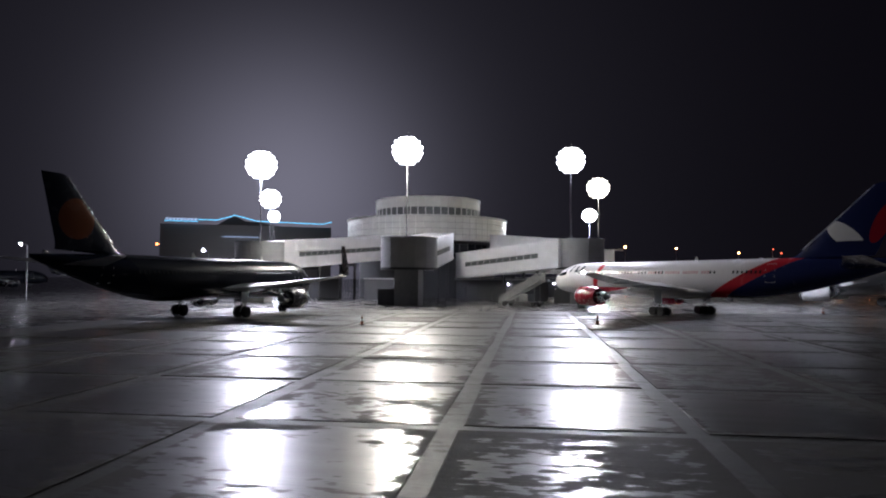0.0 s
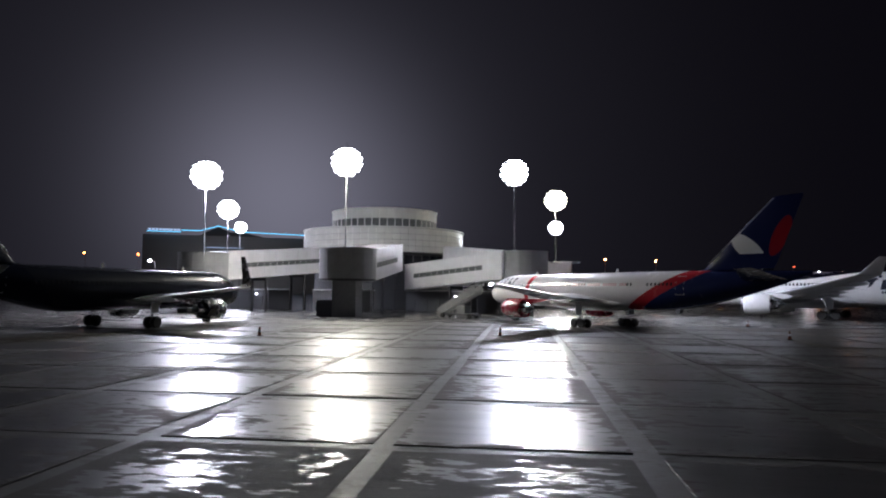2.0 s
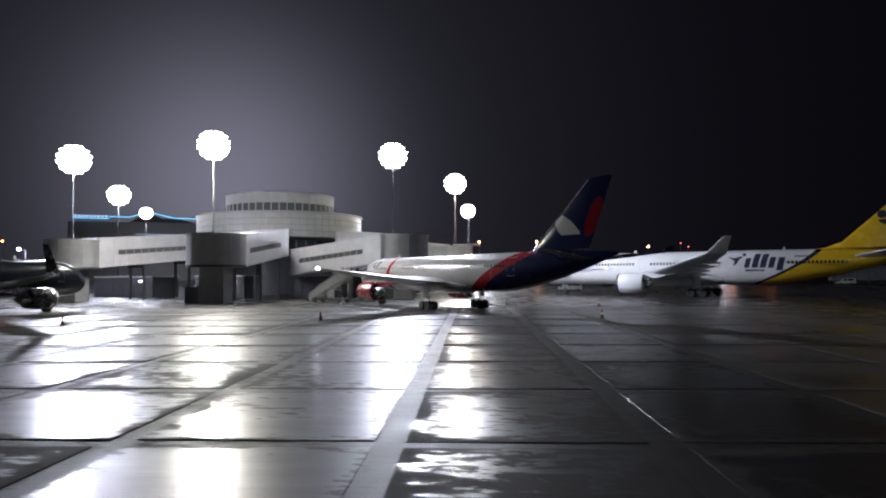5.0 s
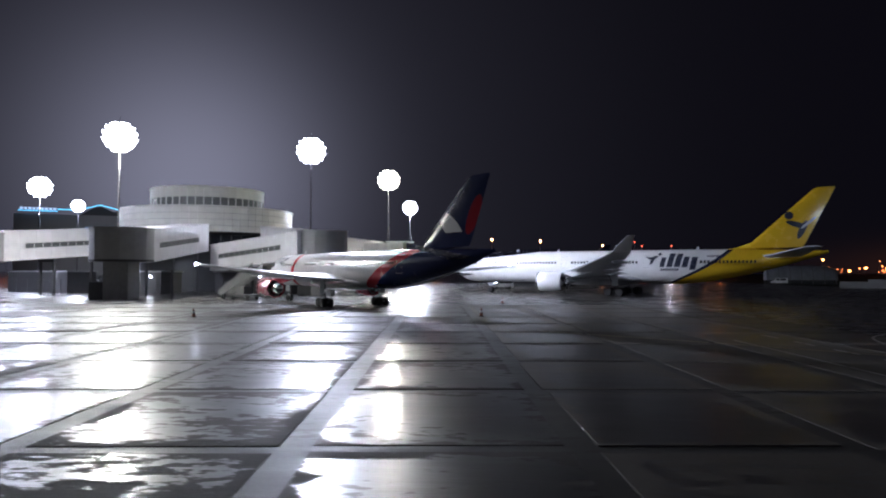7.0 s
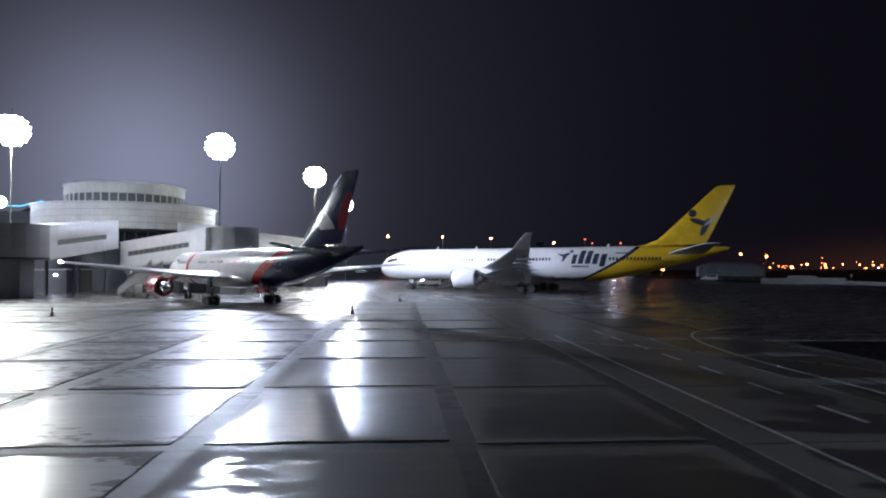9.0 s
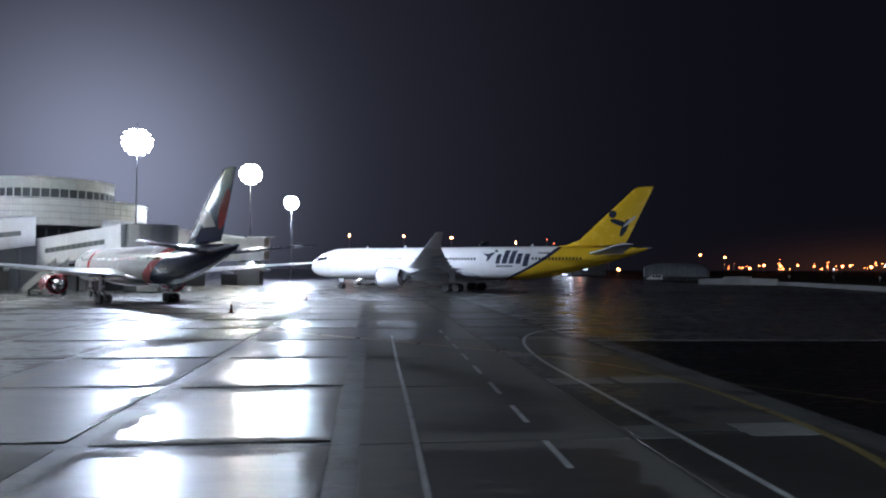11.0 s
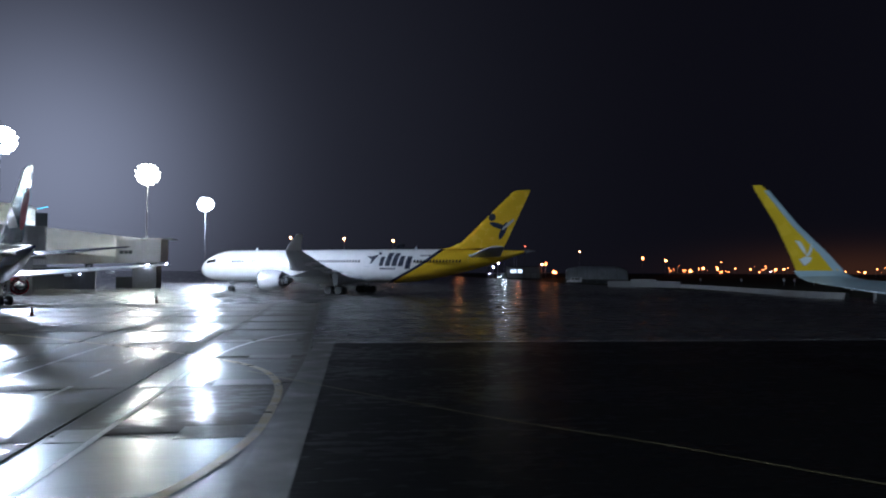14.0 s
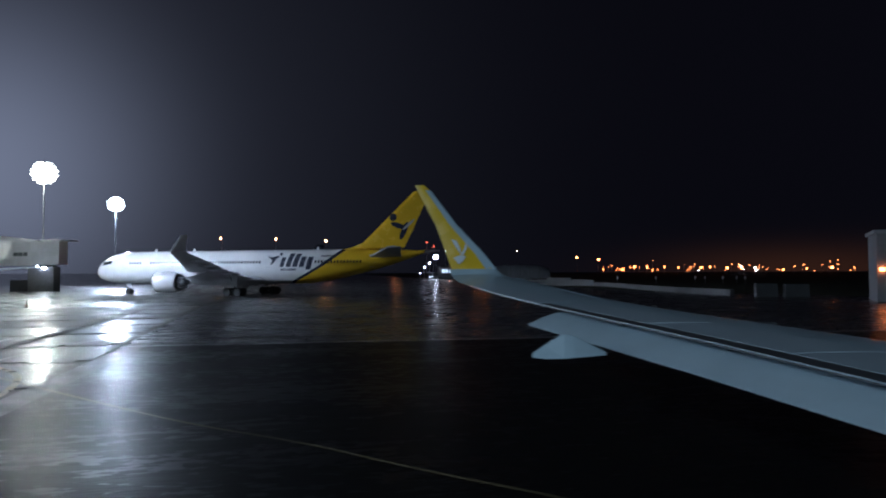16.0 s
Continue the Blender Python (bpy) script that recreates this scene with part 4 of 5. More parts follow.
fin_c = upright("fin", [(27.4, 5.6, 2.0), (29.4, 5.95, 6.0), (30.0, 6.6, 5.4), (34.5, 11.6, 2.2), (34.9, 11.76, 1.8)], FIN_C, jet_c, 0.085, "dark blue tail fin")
edge_strip([(30.0, 6.6, 5.4), (34.5, 11.6, 2.2)], BARE, fin_c)
cabin(SPEC_C, jet_c, 4.3, ((6.6, 29.0),), 0.25, 0.53)
cockpit(SPEC_C, jet_c)
doors(SPEC_C, jet_c, (4.6, 31.0), 3.4, 5.2, HULL_C)
antennae(SPEC_C, jet_c, (9.0, 20.0))


# ======== the wing in the foreground ========
own = thing("aircraft_wing", pose(59.43, 3.56, 0, 0, 0, -9.35), "pale grey wing with yellow winglet and lowered flap", "aircraft wing")


def wz(v):
    return float(np.interp(v, (1.6, 7.4, 11.0, 13.0, 15.4), (2.62, 3.05, 3.27, 3.40, 3.64)))


def wle(v):
    return 3.95 + 0.52 * (15.3 - v)


def wte(v):
    return 2.33 + 0.32 * (15.4 - v)


secs = []
for v in (1.7, 4.0, 7.4, 9.5, 11.0, 13.0, 14.6, 15.3):
    tilt = 0.08 * min(1.0, (15.3 - v) / 3)
    chord = wle(v) - wte(v)
    secs.append(foil((wle(v), v, wz(v) - tilt * chord), chord, 0.068 if v < 14 else 0.075, (0, 0, 1), along=(-1, 0, tilt), camber=0.012))
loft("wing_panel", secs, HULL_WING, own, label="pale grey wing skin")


def skin_strip(name, c0, c1, v0, v1, material, label="", lift=0.005, cuts=5):
    """A panel lying on the wing's upper skin between two shares of the chord and two stations of the span."""
    def top(v, c, up):
        tilt = 0.08 * min(1.0, (15.3 - v) / 3)
        chord = wle(v) - wte(v)
        h = 5 * 0.068 * (0.2969 * math.sqrt(c) - 0.126 * c - 0.3516 * c * c + 0.2843 * c ** 3 - 0.1036 * c ** 4) + 0.0015 + 0.012 * 4 * c * (1 - c)
        return wle(v) - chord * c, v, wz(v) - tilt * chord + tilt * chord * c + chord * h + up
    rings = []
    for i in range(cuts + 1):
        v = v0 + (v1 - v0) * i / cuts
        cs = [c0 + (c1 - c0) * k / 6 for k in range(7)]
        rings.append([top(v, c, lift) for c in cs] + [top(v, c, -0.03) for c in cs[::-1]])
    return loft(name, rings, material, own, label=label, smooth=False)


skin_strip("slat", 0.004, 0.15, 2.0, 14.9, WING_BAND, "leading edge slat, painted darker for shade", 0.003, 10)
# near-black strip on the skin paints the shadow between wing and flap
skin_strip("flap_gap", 0.93, 0.999, 2.0, 11.5, DARK, "dark strip painted as the shadow ahead of the flap", 0.004, 8)
for k in range(4):
    skin_strip("spoiler", 0.62, 0.925, 2.4 + 2.2 * k, 4.57 + 2.2 * k, WING_PANEL, "pale hinged spoiler panel", 0.003, 3)
skin_strip("aileron", 0.74, 0.985, 11.65, 14.7, WING_PANEL, "pale grey aileron", 0.003, 4)


def winglet_foil(v, z, le, te, ny, nz):
    return foil((le, v, z), le - te, 0.08, (0, ny, nz), along=(-1, 0, 0), camber=0.0)


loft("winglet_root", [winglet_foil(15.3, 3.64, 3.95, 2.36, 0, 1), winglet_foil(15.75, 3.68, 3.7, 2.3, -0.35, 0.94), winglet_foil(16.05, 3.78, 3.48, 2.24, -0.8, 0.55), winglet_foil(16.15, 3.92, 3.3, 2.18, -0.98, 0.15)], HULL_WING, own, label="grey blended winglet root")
loft("winglet", [winglet_foil(16.15, 3.92, 3.3, 2.24, -0.98, 0.15), winglet_foil(16.2, 4.3, 3.0, 2.12, -0.98, 0.12), winglet_foil(16.3, 5.0, 2.35, 1.86, -1, 0.1), winglet_foil(16.42, 5.85, 1.72, 1.42, -1, 0.1), winglet_foil(16.43, 5.98, 1.58, 1.37, -1, 0.1)], PAINT_YELLOW, own, label="yellow upturned winglet")
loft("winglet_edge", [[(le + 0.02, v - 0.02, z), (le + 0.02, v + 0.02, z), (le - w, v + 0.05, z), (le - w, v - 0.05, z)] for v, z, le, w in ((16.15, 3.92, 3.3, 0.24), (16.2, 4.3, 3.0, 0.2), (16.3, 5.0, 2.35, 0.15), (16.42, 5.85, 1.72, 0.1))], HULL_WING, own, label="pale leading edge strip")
flap = []
for v in (2.0, 5.0, 7.4, 9.5, 11.3):
    flap.append(foil((wte(v) + 0.40, v, wz(v) - 0.11), 0.74, 0.11, (-0.3, 0, 1), along=Vector((-1, 0, -0.30)).normalized(), camber=0.02))
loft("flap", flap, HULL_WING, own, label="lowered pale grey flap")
rings = [[(u, 9.3 - w, zb), (u, 9.3 + w, zb), (u, 9.3 + w * 0.2, zt), (u, 9.3 - w * 0.2, zt)] for u, w, zb, zt in ((3.1, 0.03, 2.68, 2.74), (3.26, 0.12, 2.67, 2.84), (3.52, 0.17, 2.68, 3.0), (3.66, 0.17, 2.69, 2.98), (4.12, 0.04, 2.71, 2.75))]
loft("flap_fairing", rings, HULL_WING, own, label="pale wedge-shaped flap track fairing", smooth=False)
for v in (7.6, 9.6, 11.6, 13.2, 14.8):
    box("panel_seam", (wle(v) - wte(v) - 0.5, 0.02, 0.06), ((wle(v) + wte(v)) / 2, v, wz(v) - 0.04 * (wle(v) - wte(v)) + 0.005 * (wle(v) - wte(v))), DARK, own)
emblem = [[(-0.28, 0.42), (-0.1, 0.1), (0.05, -0.1), (0.0, 0.15), (-0.12, 0.38)], [(0.24, 0.4), (0.14, 0.1), (0.02, -0.12), (0.12, -0.1), (0.24, 0.12)], [(-0.2, -0.2), (0.0, -0.12), (0.2, -0.14), (0.12, -0.3), (-0.05, -0.42), (-0.14, -0.3)]]
for o in emblem:
    plate("painted_wing_shape", [(x * 0.72, y * 0.72) for x, y in o], 0.02, pose(2.44, 16.14, 4.34, 90 - 8, 0, 0), PAINT_WHITE, own, "plain white painted emblem")
gear_leg = tube("main_gear", (5.4, 2.2, 0.56), (5.4, 2.2, 2.6), 0.13, 0.16, BARE, own, 12, "bare metal undercarriage leg")
for q in (1.8, 2.6):
    wheel((5.4, q, 0.565), 0.565, 0.4, gear_leg)
tube("axle", (5.4, 1.7, 0.56), (5.4, 2.7, 0.56), 0.07, 0.07, STEEL, gear_leg, 8)

tail_far = copy_thing(jet_c, pose(-168, 190, 0, 0, 0, -120))
tagged(tail_far, "dark airliner parked far off with a lit fin edge")
tail_behind = copy_thing(jet_c, pose(29.0, 212.5, 0, 0, 0, -20))
tagged(tail_behind, "dark airliner parked behind the wide-body, fin showing above it")


# ======== apron equipment ========
def cone(x, y):
    th = thing("traffic_cone", pose(x, y, 0), "small dark orange traffic cone on the wet apron", "traffic cone", "traffic cones")
    box("base", (0.42, 0.42, 0.05), (0, 0, 0.025), RUBBER, th, 0.01)
    tube("body", (0, 0, 0.05), (0, 0, 0.78), 0.15, 0.035, CONE_ORANGE, th, 14)
    tube("sleeve", (0, 0, 0.36), (0, 0, 0.5), 0.112, 0.084, PAINT_WHITE, th, 14, "white reflective sleeve")


for x, y in ((-17.54, 54.1), (1.82, 60.6), (26.2, 63.6), (28.8, 87.7)):
    cone(x, y)


def stair_truck(m):
    th = thing("passenger_stairs", m, "grey mobile passenger stairs leading up to the airliner", "airstairs")
    n = 15
    for i in range(n):
        box("tread", (0.36, 1.7, 0.06), (0.5 + 0.42 * i, 0, 0.5 + 0.235 * i), DULL_METAL, th, 0.01)
    for s in (-1, 1):
        loft("side_panel", [[(0.2, s * 0.9 - 0.03, 0.25), (0.2, s * 0.9 + 0.03, 0.25), (0.2, s * 0.9 + 0.03, 1.25), (0.2, s * 0.9 - 0.03, 1.25)], [(7.0, s * 0.9 - 0.03, 3.6), (7.0, s * 0.9 + 0.03, 3.6), (7.0, s * 0.9 + 0.03, 5.0), (7.0, s * 0.9 - 0.03, 5.0)]], DULL_METAL, th, smooth=False)
        tube("handrail", (0.2, s * 0.9, 1.4), (7.0, s * 0.9, 5.15), 0.03, 0.03, DULL_METAL, th, 8)
        for x, h in ((3.0, 1.6), (6.2, 2.9)):
            tube("strut", (x, s * 0.75, 0.6), (x, s * 0.75, h), 0.07, 0.07, DULL_METAL, th, 8)
        for x in (1.2, 6.0):
            wheel((x, s * 0.85, 0.36), 0.36, 0.24, th)
    box("chassis", (6.6, 1.5, 0.3), (3.6, 0, 0.55), DARK, th, 0.04)
    box("platform", (1.5, 1.9, 0.12), (7.6, 0, 3.6), DULL_METAL, th, 0.02)
    box("cab", (1.5, 1.6, 1.2), (4.4, 0, 1.2), DULL_METAL, th, 0.1)


a = math.degrees(math.atan2(95.9 - 99.6, -3.9 + 10.9))
stair_truck(pose(-10.9, 99.6, 0, 0, 0, a))


def van(m, body, label):
    th = thing("service_van", m, label, "van", "service vehicles")
    prof = [(0, 0.45), (0, 1.0), (0.9, 1.25), (1.6, 2.05), (5.0, 2.1), (5.1, 1.9), (5.1, 0.45)]
    loft("body", [[(x, y * (0.94 if z > 1.3 else 1.0), z) for x, z in prof] for y in (-0.95, 0.95)], body, th, smooth=False)
    for s in (-1, 1):
        plate("side_window", [(1.5, 1.3), (2.6, 1.3), (2.6, 1.9), (1.85, 1.9)], 0.02, pose(0, s * 0.93, 0, 90), GLASS_DARK, th)
        plate("rear_window", [(2.8, 1.3), (4.6, 1.3), (4.6, 1.9), (2.8, 1.9)], 0.02, pose(0, s * 0.93, 0, 90), GLASS_DARK, th)
        for x in (0.95, 4.1):
            wheel((x, s * 0.85, 0.34), 0.34, 0.22, th)
        box("headlight", (0.06, 0.3, 0.16), (-0.02, s * 0.7, 0.85), GLASS_DARK, th, 0.01)
    return th


van(pose(-62.0, 133.0, 0, 0, 0, -12), PAINT_WHITE, "white service van parked below the bridges")
van(pose(-57.0, 142.0, 0, 0, 0, 100), PAINT_WHITE, "white service van with dark windows by the pavilion")
van(pose(28.5, 158.0, 0, 0, 0, 20), PAINT_WHITE, "white service van parked beyond the airliners")
van(pose(121.0, 232.0, 0, 0, 0, -14), PAINT_WHITE, "white service van on the far apron")


def truck(m):
    th = thing("service_truck", m, "dark service truck with one bright headlight, parked far off", "truck", "service vehicles")
    box("chassis", (8.5, 2.2, 0.4), (4.2, 0, 0.75), DARK, th, 0.04)
    box("cab", (2.2, 2.4, 2.1), (1.1, 0, 1.9), GREY_METAL, th, 0.15)
    box("bed_box", (5.8, 2.4, 2.3), (5.5, 0, 2.1), GREY_METAL, th, 0.08)
    box("windscreen", (0.05, 2.0, 0.8), (-0.01, 0, 2.4), GLASS_DARK, th)
    for s in (-1, 1):
        box("headlight", (0.08, 0.35, 0.3), (-0.03, s * 0.8, 1.1), LAMP_WORK, th, 0.02, "lit headlight")
        for x in (1.2, 5.6, 7.0):
            wheel((x, s * 1.0, 0.5), 0.5, 0.3, th)


truck(pose(122.9, 366.0, 0, 0, 0, 60))
tower = thing("light_tower", pose(126.1, 368.0, 0), "mobile lighting tower with a bright white lamp", "light tower")
box("trailer", (2.4, 1.5, 0.9), (0, 0, 0.75), GREY_METAL, tower, 0.06)
for s in (-1, 1):
    wheel((0, s * 0.85, 0.35), 0.35, 0.22, tower)
tube("mast_pole", (0, 0, 1.2), (0, 0, 11.9), 0.1, 0.06, STEEL, tower, 8)
for k in (-1, 1):
    for q in (-1, 1):
        head = box("lamp_head", (1.0, 0.3, 0.9), (k * 0.55, 0, 12.1 + q * 0.5), STEEL, tower, 0.04)
        box("lens", (0.85, 0.04, 0.75), (k * 0.55, -0.18, 12.1 + q * 0.5), LAMP_TOWER, head, 0, "lit lens")
tl = bpy.data.lights.new("tower_light", "SPOT")
tl.energy, tl.shadow_soft_size, tl.spot_size, tl.spot_blend = 420, 0.4, radians(120), 0.5
new("tower_light", tl).matrix_world = look((126.1, 367.6, 12.0), (110, 330, 0))

# low dispatch hut behind the truck, its windows lit
hut = thing("dispatch_hut", pose(137.6, 374.0, 0), "dark flat-roofed dispatch hut with two lit windows", "building")
box("wall", (18.0, 7.0, 6.6), (0, 0, 3.3), CONC_DRY, hut)
box("roof", (18.8, 7.8, 0.4), (0, 0, 6.8), DARK, hut, 0.03)
box("plinth", (18.3, 7.3, 0.5), (0, 0, 0.25), DARK, hut)
for wx, ww, panes in ((-6.1, 3.4, 3), (-2.4, 2.6, 2)):
    win = box("window_frame", (ww + 0.3, 0.16, 2.1), (wx, -3.5, 4.3), DARK, hut)
    for k in range(panes):
        box("pane", (ww / panes - 0.14, 0.06, 1.8), (wx + (k + 0.5 - panes / 2) * ww / panes, -3.6, 4.3), LIT_ROOM, win, 0, "lit window pane")
for wx in (2.0, 5.4):
    box("door", (2.6, 0.12, 3.2), (wx, -3.52, 1.6), GREY_METAL, hut, 0.02)


# ======== far side: barriers, building, lights ========
def barrier(x, y, w, h, rz):
    th = thing("blast_barrier", pose(x, y, 0, 0, 0, rz), "pale concrete barrier block at the apron's edge", "barrier", "barriers")
    loft("block", [[(s * w / 2, -0.45, 0), (s * w / 2, 0.45, 0), (s * w / 2, 0.3, h), (s * w / 2, -0.3, h)] for s in (-1, 1)], CONC_DIM, th, smooth=False)
    box("cap", (w - 0.1, 0.7, 0.08), (0, 0, h + 0.04), CONC_DIM, th)


VERGE = [(119, 185), (124, 181), (129, 176), (133, 170), (133.5, 163), (132.5, 155), (131, 147), (129.5, 139), (128, 131), (126.5, 123), (125.2, 115), (124.8, 107), (125.4, 99)]
for k in range(len(VERGE) - 1):
    (ax, ay), (bx, by) = VERGE[k], VERGE[k + 1]
    barrier((ax + bx) / 2, (ay + by) / 2, math.hypot(bx - ax, by - ay) - 0.06, (1.5, 2.1, 1.6)[k] if k < 3 else 0.9, math.degrees(math.atan2(by - ay, bx - ax)))
barrier(127.2, 93.4, 3.2, 1.9, -10)
barrier(131.4, 92.3, 3.6, 1.8, -10)


def marker_post(x, y):
    th = thing("marker_post", pose(x, y, 0), "small pale marker post standing in the grass", "marker post", "marker posts")
    tube("post", (0, 0, 0), (0, 0, 1.5), 0.09, 0.07, DULL_METAL, th, 8)
    box("plate", (0.55, 0.08, 0.8), (0, 0, 1.8), PAINT_WHITE, th, 0.03, "pale square plate")


for deg in (25.2, 28.2, 31.18, 31.9, 33.2, 34.2, 34.8):
    marker_post(61 + 230 * math.sin(radians(deg)), 3 + 230 * math.cos(radians(deg)))

shelter = thing("arched_shelter", pose(135, 242, 0, 0, 0, -14), "grey rounded sheeted shelter with a dark open base", "shelter")
SHEET = mat("grey_sheeting", (0.20, 0.21, 0.23), 0.6, vary=0.25, scale=0.5, bump=0.3)


def vault(x, grow=0.0):
    q = 1 - 0.30 * abs(x / 10.8) ** 4
    return [(x, (3.6 + grow) * math.cos(a), 1.3 + (5.0 * q + grow) * math.sin(a) ** 0.75) for a in [math.pi * i / 16 for i in range(17)]]


loft("sheet", [vault(-10.8 + 21.6 * i / 12) for i in range(13)], SHEET, shelter)
for i in range(7):
    x = -10.4 + 20.8 * i / 6
    loft("rib", [vault(x - 0.1, 0.06), vault(x + 0.1, 0.06)], DULL_METAL, shelter, smooth=False)
    for sd in (-1, 1):
        box("post", (0.25, 0.25, 1.34), (x, sd * 3.45, 0.67), DULL_METAL, shelter, 0.02)
# near-black box added for the shade inside the open base
box("stored_cargo", (19.0, 5.0, 1.1), (0.4, 0, 0.55), DARK, shelter, 0.1)

hangar = thing("service_building", pose(129.6, 73.4, 0, 0, 0, -38), "dim pale service building beyond the taxiway", "building")
box("wall", (16, 10, 8.4), (6.5, 5, 4.2), CONC_DRY, hangar)
box("roof", (16.6, 10.6, 0.4), (6.5, 5, 8.6), GREY_METAL, hangar)
for k in range(5):
    w = box("window", (1.6, 0.1, 1.5), (0.4 + k * 3.0, -0.04, 5.4), GLASS_DARK, hangar)
    box("window_sill", (1.8, 0.25, 0.1), (0.4 + k * 3.0, -0.1, 4.58), FRAME, w)
    box("door", (2.2, 0.1, 3.0), (0.4 + k * 3.0, -0.04, 1.5), GREY_METAL, hangar)
box("wall_lamp", (0.5, 0.3, 0.4), (-1.0, -0.2, 4.0), LAMP_ORANGE, hangar, 0.05, "orange wall lamp")

neon = thing("terminal_building", pose(-343.5, 665.5, 0, 0, 0, 27.3), "dark main terminal outlined with blue neon", "building")
box("wall", (176, 60, 60), (0, 32, 30), CONC_DRY, neon)
# added fill light that lifts the dark facade towards the sky's tone
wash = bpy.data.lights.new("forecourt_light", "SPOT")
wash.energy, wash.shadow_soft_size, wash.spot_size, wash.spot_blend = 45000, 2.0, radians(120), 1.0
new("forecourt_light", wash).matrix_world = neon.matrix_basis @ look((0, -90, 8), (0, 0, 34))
plate("gable", [(-32, 60), (32, 60), (12, 64.2), (-2, 64.2), (-14, 69.5), (-20, 67.2)], 1.0, pose(0, 1.5, 0, 90), DARK, neon)
for a0, b0 in zip([(-84, 62.9), (-51, 64.8), (-32, 64.8), (-14, 70.4), (9, 64.8), (40, 64.2), (78, 63.4)], [(-51, 62.9), (-32, 64.8), (-14, 70.4), (9, 64.8), (40, 64.2), (78, 63.4), (88, 66.0)]):
    tube("neon_tube", (a0[0], 0, a0[1]), (b0[0], 0, b0[1]), 0.4, 0.4, NEON_BLUE, neon, 6, "blue neon tube")
for k in range(9):
    box("sign_bar", (2.6, 0.6, 2.0), (-81.5 + 3.5 * k, 0.5, 65.0), NEON_WHITE, neon, 0, "lit sign bar")
box("neon_line", (38, 0.5, 0.5), (-8, 0, 47.5), NEON_WHITE, neon, 0, "dim lit cornice")



def street_lamp(x, y, z, r, light, label):
    th = thing("street_lamp", pose(x, y, 0), label, "street lamp", "far street lamps")
    tube("pole", (0, 0, 0), (0, 0, z), 0.16, 0.1, STEEL, th, 6)
    tube("arm", (0, 0, z), (0, -1.4, z + 0.3), 0.08, 0.06, STEEL, th, 6)
    bm = bmesh.new()
    bmesh.ops.create_uvsphere(bm, u_segments=10, v_segments=6, radius=r, matrix=pose(0, -1.6, z + 0.2))
    part("lantern", bm, light, th, "lit lantern", True)


def bearing(ex, ey, deg, d, el):
    return ex + d * math.sin(radians(deg)), ey + d * math.cos(radians(deg)), max(3.0, 3.86 + d * math.tan(radians(el)))


rng = random.Random(5)
for deg, el in ((21.9, 1.16), (23.65, 0.96), (25.54, 0.12), (26.5, 0.34), (27.5, 0.29), (28.85, 0.33), (29.9, 0.28), (31.6, 0.27), (32.25, 0.31), (33.5, 0.22), (34.5, 0.26), (35.5, 0.16), (37.4, 0.07), (38.95, 0.15), (40.6, 0.22)):
    x, y, z = bearing(61, 3, deg, 760 + rng.uniform(-60, 60), el)
    street_lamp(x, y, z, rng.choice((0.6, 0.8, 1.1)), LAMP_ORANGE, "far orange sodium street lamp")
for k in range(80):
    deg = 24 + 24 * rng.random()
    x, y, z = bearing(61, 3, deg, rng.uniform(750, 1200), rng.choice((0.1, 0.25, 0.45, 0.7)) * rng.uniform(0.2, 1.2))
    street_lamp(x, y, z, rng.uniform(0.25, 0.5), LAMP_ORANGE if rng.random() < 0.85 else LAMP_SMALL, "far small street lamp in the city")
for x, y, z in ((33.9, 489.8, 26.9), (128.0, 577.0, 26.0), (317.0, 843.0, 30.0), (68.6, 493.0, 26.0), (-10.4, 548.0, 30.0)):
    street_lamp(x, y, z, 0.6, LAMP_SODIUM, "far orange lamp on a tall pole")
for deg, el, d in ((-37.95, 2.6, 650), (-34.25, 2.6, 650)):
    x, y, z = bearing(1.9, 0.4, deg, d, el)
    street_lamp(x, y, z, 0.9, LAMP_ORANGE, "orange lamp on a tall pole")
for deg, el in ((9.33, 2.47), (9.9, 2.14), (11.5, 1.6), (12.2, 2.13), (13.64, 0.64), (14.45, -0.09)):
    x, y, z = bearing(61, 3, deg, 600 if el > 1.5 else 420, el)
    street_lamp(x, y, z, 0.5, LAMP_RED if el > 2 else LAMP_ORANGE, "far lamp on a tall pole behind the apron")

for x, y, z in ((-64.8, 110.5, 8.5), (-102.0, 110.0, 9.8)):
    street_lamp(x, y, z, 0.22, LAMP_SMALL, "small white lamp on a pole beside the gates")
for x, y, z, r in ((131.6, 369.0, 15.0, 0.22), (122.6, 369.5, 8.5, 0.28), (120.1, 371.0, 6.3, 0.3), (117.3, 368.0, 3.0, 0.2)):
    street_lamp(x, y, z, r, LAMP_SMALL, "small white lamp on a pole beside the dispatch hut")
for x, y, z, r in ((155.1, 401.6, 8.4, 0.4), (140.1, 401.6, 15.4, 0.5)):
    street_lamp(x, y, z, r, LAMP_SODIUM, "orange sodium lamp behind the dispatch hut")
street_lamp(162.4, 401.6, 3.8, 0.75, LAMP_ORANGE, "low orange lamp behind the dispatch hut")

# ======== painted lines ========
lines = thing("apron_markings", pose(0, 0, 0), "worn white and yellow apron lines", "markings", kind="structure")


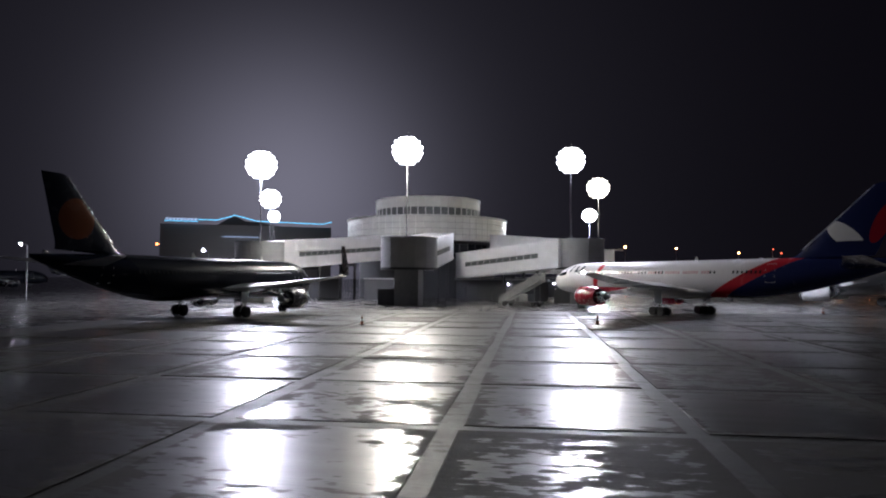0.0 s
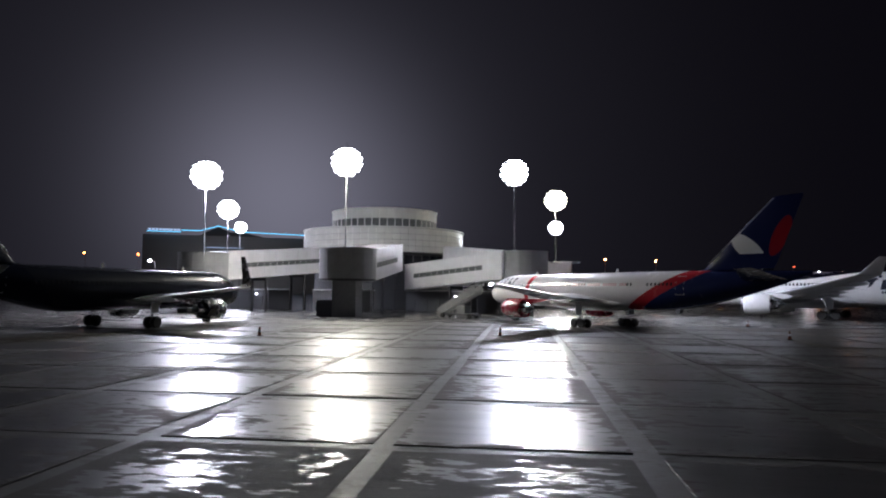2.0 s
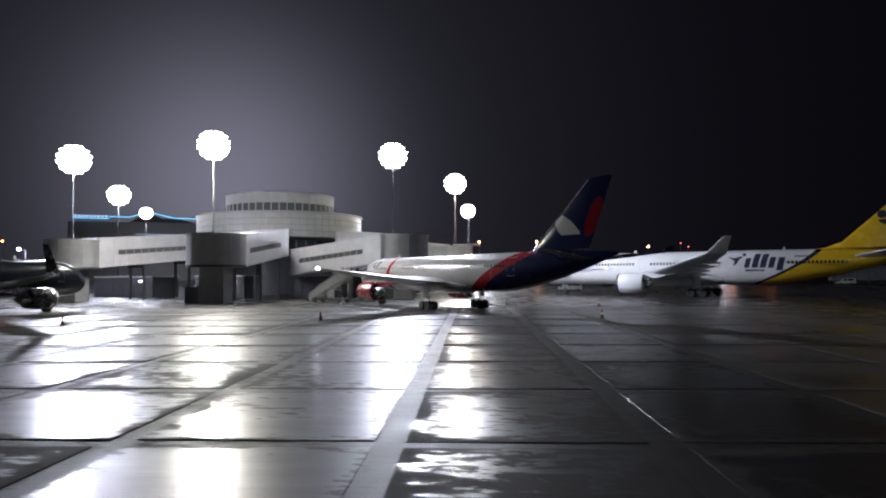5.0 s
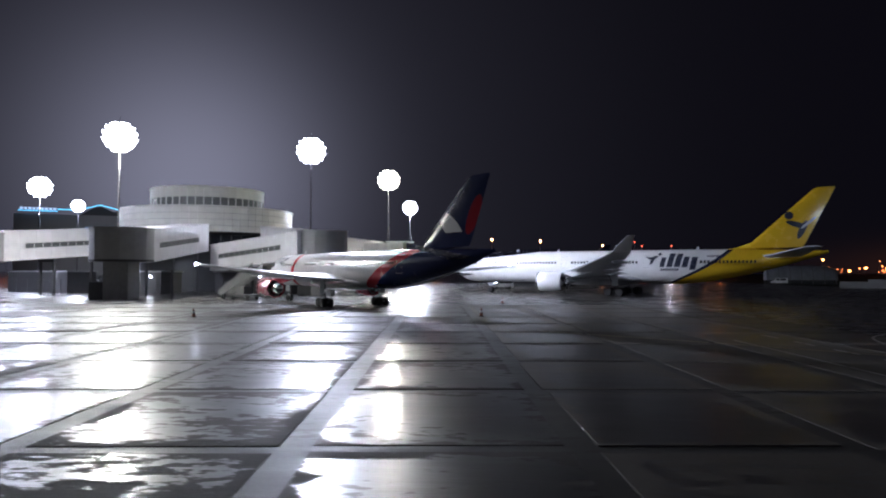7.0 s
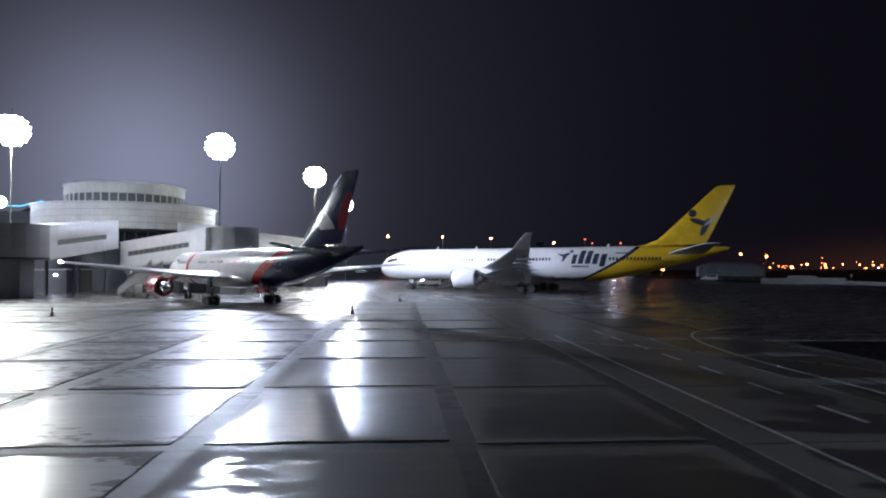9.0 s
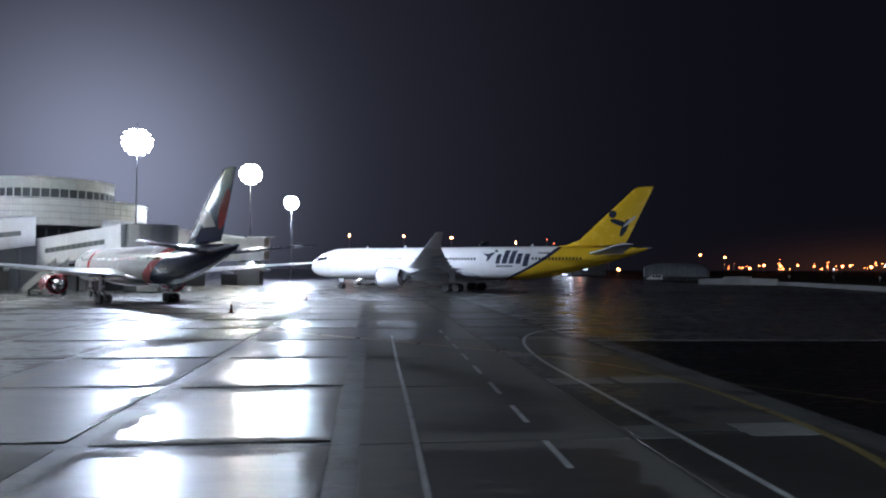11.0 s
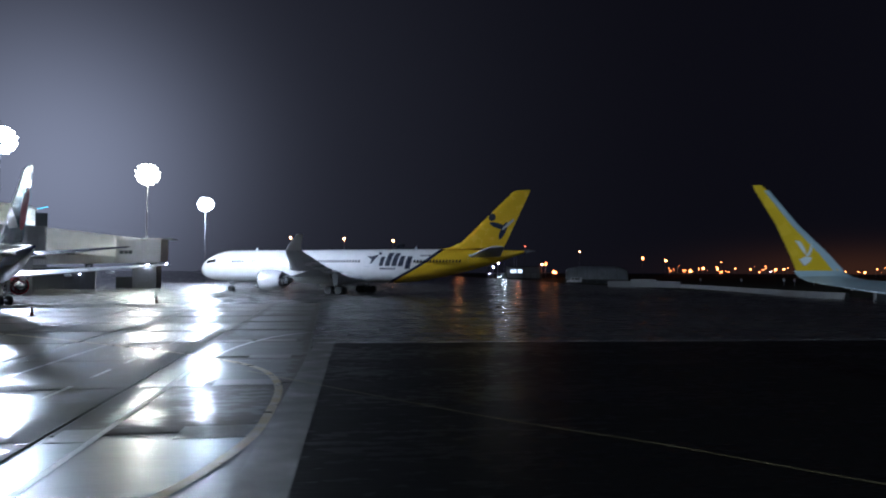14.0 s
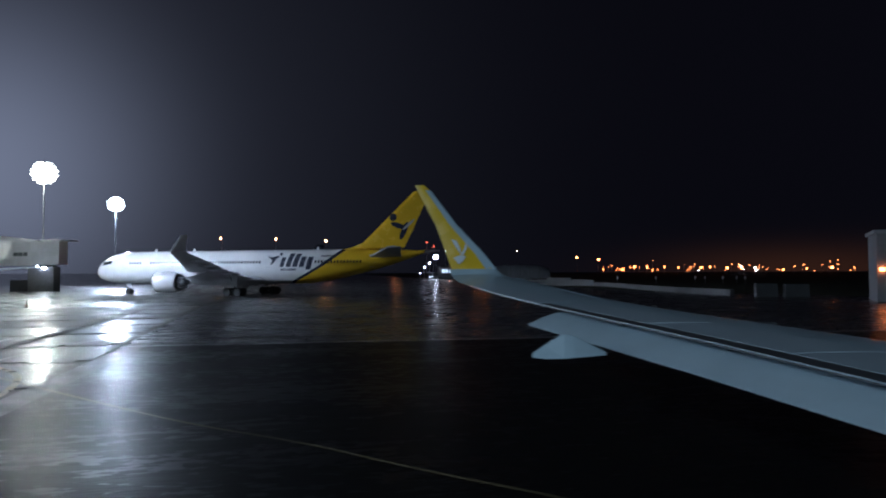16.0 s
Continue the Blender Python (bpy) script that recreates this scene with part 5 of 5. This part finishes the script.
def stripe(name, pts, width, material, z=0.013):
    """A painted line along plan points, smoothed."""
    p = [Vector(q) for q in pts]
    fine = []
    for i in range(len(p) - 1):
        a, b, c, d = p[max(0, i - 1)], p[i], p[i + 1], p[min(len(p) - 1, i + 2)]
        for k in range(6):
            t = k / 6
            fine.append(0.5 * (2 * b + (c - a) * t + (2 * a - 5 * b + 4 * c - d) * t * t + (3 * b - a - 3 * c + d) * t ** 3))
    fine.append(p[-1])
    vs, fs = [], []
    for i, q in enumerate(fine):
        u = (fine[min(i + 1, len(fine) - 1)] - fine[max(i - 1, 0)]).normalized()
        nrm = Vector((-u.y, u.x)) * width / 2
        vs += [(q.x + nrm.x, q.y + nrm.y, z), (q.x - nrm.x, q.y - nrm.y, z)]
        if i:
            fs.append((2 * i - 2, 2 * i - 1, 2 * i + 1, 2 * i))
    return mesh_ob(name, vs, fs, material, lines)


flat("edge_band", [(51.25, 43), (51.9, 16), (52.3, -10), (53.4, -10), (52.95, 16), (52.3, 43)], 0.011, CONC_WORN, lines)
stripe("white_line", [(48.9, -6), (48.6, 8), (48.25, 17), (47.75, 25.8), (47.3, 33.7), (47.75, 40.8), (49.35, 45.9), (52.5, 49.0), (58, 51)], 0.16, LINE_WHITE)
stripe("yellow_line", [(46.0, 9.0), (49.2, 13.0), (50.75, 16.2), (51.5, 19.5), (51.6, 22.7), (51.2, 27.6), (49.8, 31.8), (46.9, 35.4), (43.5, 38.5), (38, 43), (30, 49)], 0.26, LINE_YELLOW, 0.016)
stripe("taxi_line", [(49.6, 30.9), (57.1, 22.4), (60.76, 18.97), (64.3, 15.2), (72, 8), (90, -6)], 0.11, LINE_FAINT, 0.015)
stripe("side_line", [(40.6, 44), (41.2, 33), (41.75, 24), (42.15, 16.5), (42.9, 2)], 0.12, LINE_WHITE)
for k in range(9):
    y = 14.0 + k * 3.9
    x = 45.15 - (y - 14) * 0.05
    stripe("white_dash", [(x, y), (x - 0.1, y + 2.1)], 0.15, LINE_WHITE)
stripe("edge_line", [(51.4, 41.2), (60, 41.2), (90, 40.9), (180, 40.4)], 0.25, LINE_WHITE)

# ======== paving slabs ========
SV = 7.2
V_JOINTS = [-57.15 + 6.35 * k for k in range(10)] + [6.38, 12.5, 18.25, 24.85, 30.3]
LAG = {12: -0.3, 13: -0.5, 14: 0.0}
slab_meshes = {}


def slab_mesh(w, d, material):
    key = (round(w, 2), round(d, 2), material.name)
    if key not in slab_meshes:
        bm = bmesh.new()
        add_box(bm, (w, d, 0.03), pose(0, 0, -0.015))
        bmesh.ops.bevel(bm, geom=[e for e in bm.edges if abs(e.verts[0].co.z) < 1e-4 and abs(e.verts[1].co.z) < 1e-4], offset=0.006, segments=1, affect="EDGES")
        me = bpy.data.meshes.new("slab")
        bm.to_mesh(me)
        bm.free()
        me.materials.append(material)
        slab_meshes[key] = me
    return slab_meshes[key]


for i in range(1, len(V_JOINTS)):
    x0, x1 = V_JOINTS[i - 1], V_JOINTS[i]
    joint = 0.35 if i == 13 else 0.0
    for j in range(-2, 9):
        gap = 0.78 if i in (9, 10) else 0.1 if i > 12 else rng.choice((0.5, 0.58, 0.68))
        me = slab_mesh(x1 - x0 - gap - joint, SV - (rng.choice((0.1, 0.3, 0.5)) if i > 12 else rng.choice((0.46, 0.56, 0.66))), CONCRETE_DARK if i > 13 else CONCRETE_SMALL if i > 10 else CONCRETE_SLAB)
        ob = new("slab", me)
        ob.parent = apron
        ob.matrix_basis = pose((x0 + x1 + joint) / 2 + rng.uniform(-0.03, 0.03), (j + 0.5) * SV + LAG.get(i, 0.0), rng.uniform(-0.003, 0.0), rng.uniform(-0.14, 0.14) * (0.25 if i > 13 else 1), rng.uniform(-0.12, 0.12) * (0.25 if i > 13 else 1), rng.uniform(-0.15, 0.15))

# pale repair pieces let into the cross joints of the dark strip
for j in range(-1, 4):
    for x0, x1 in ((25.0, 26.05), (27.75, 29.6)) if j % 2 == 0 else ((25.0, 27.1), (27.4, 29.5)):
        ob = new("repair_slab", slab_mesh(x1 - x0, 1.25, CONCRETE_PALE))
        ob.parent = apron
        ob.matrix_basis = pose((x0 + x1) / 2, j * SV + 0.1 + rng.uniform(-0.08, 0.08), 0.008, 0, 0, rng.uniform(-1.2, 1.2))
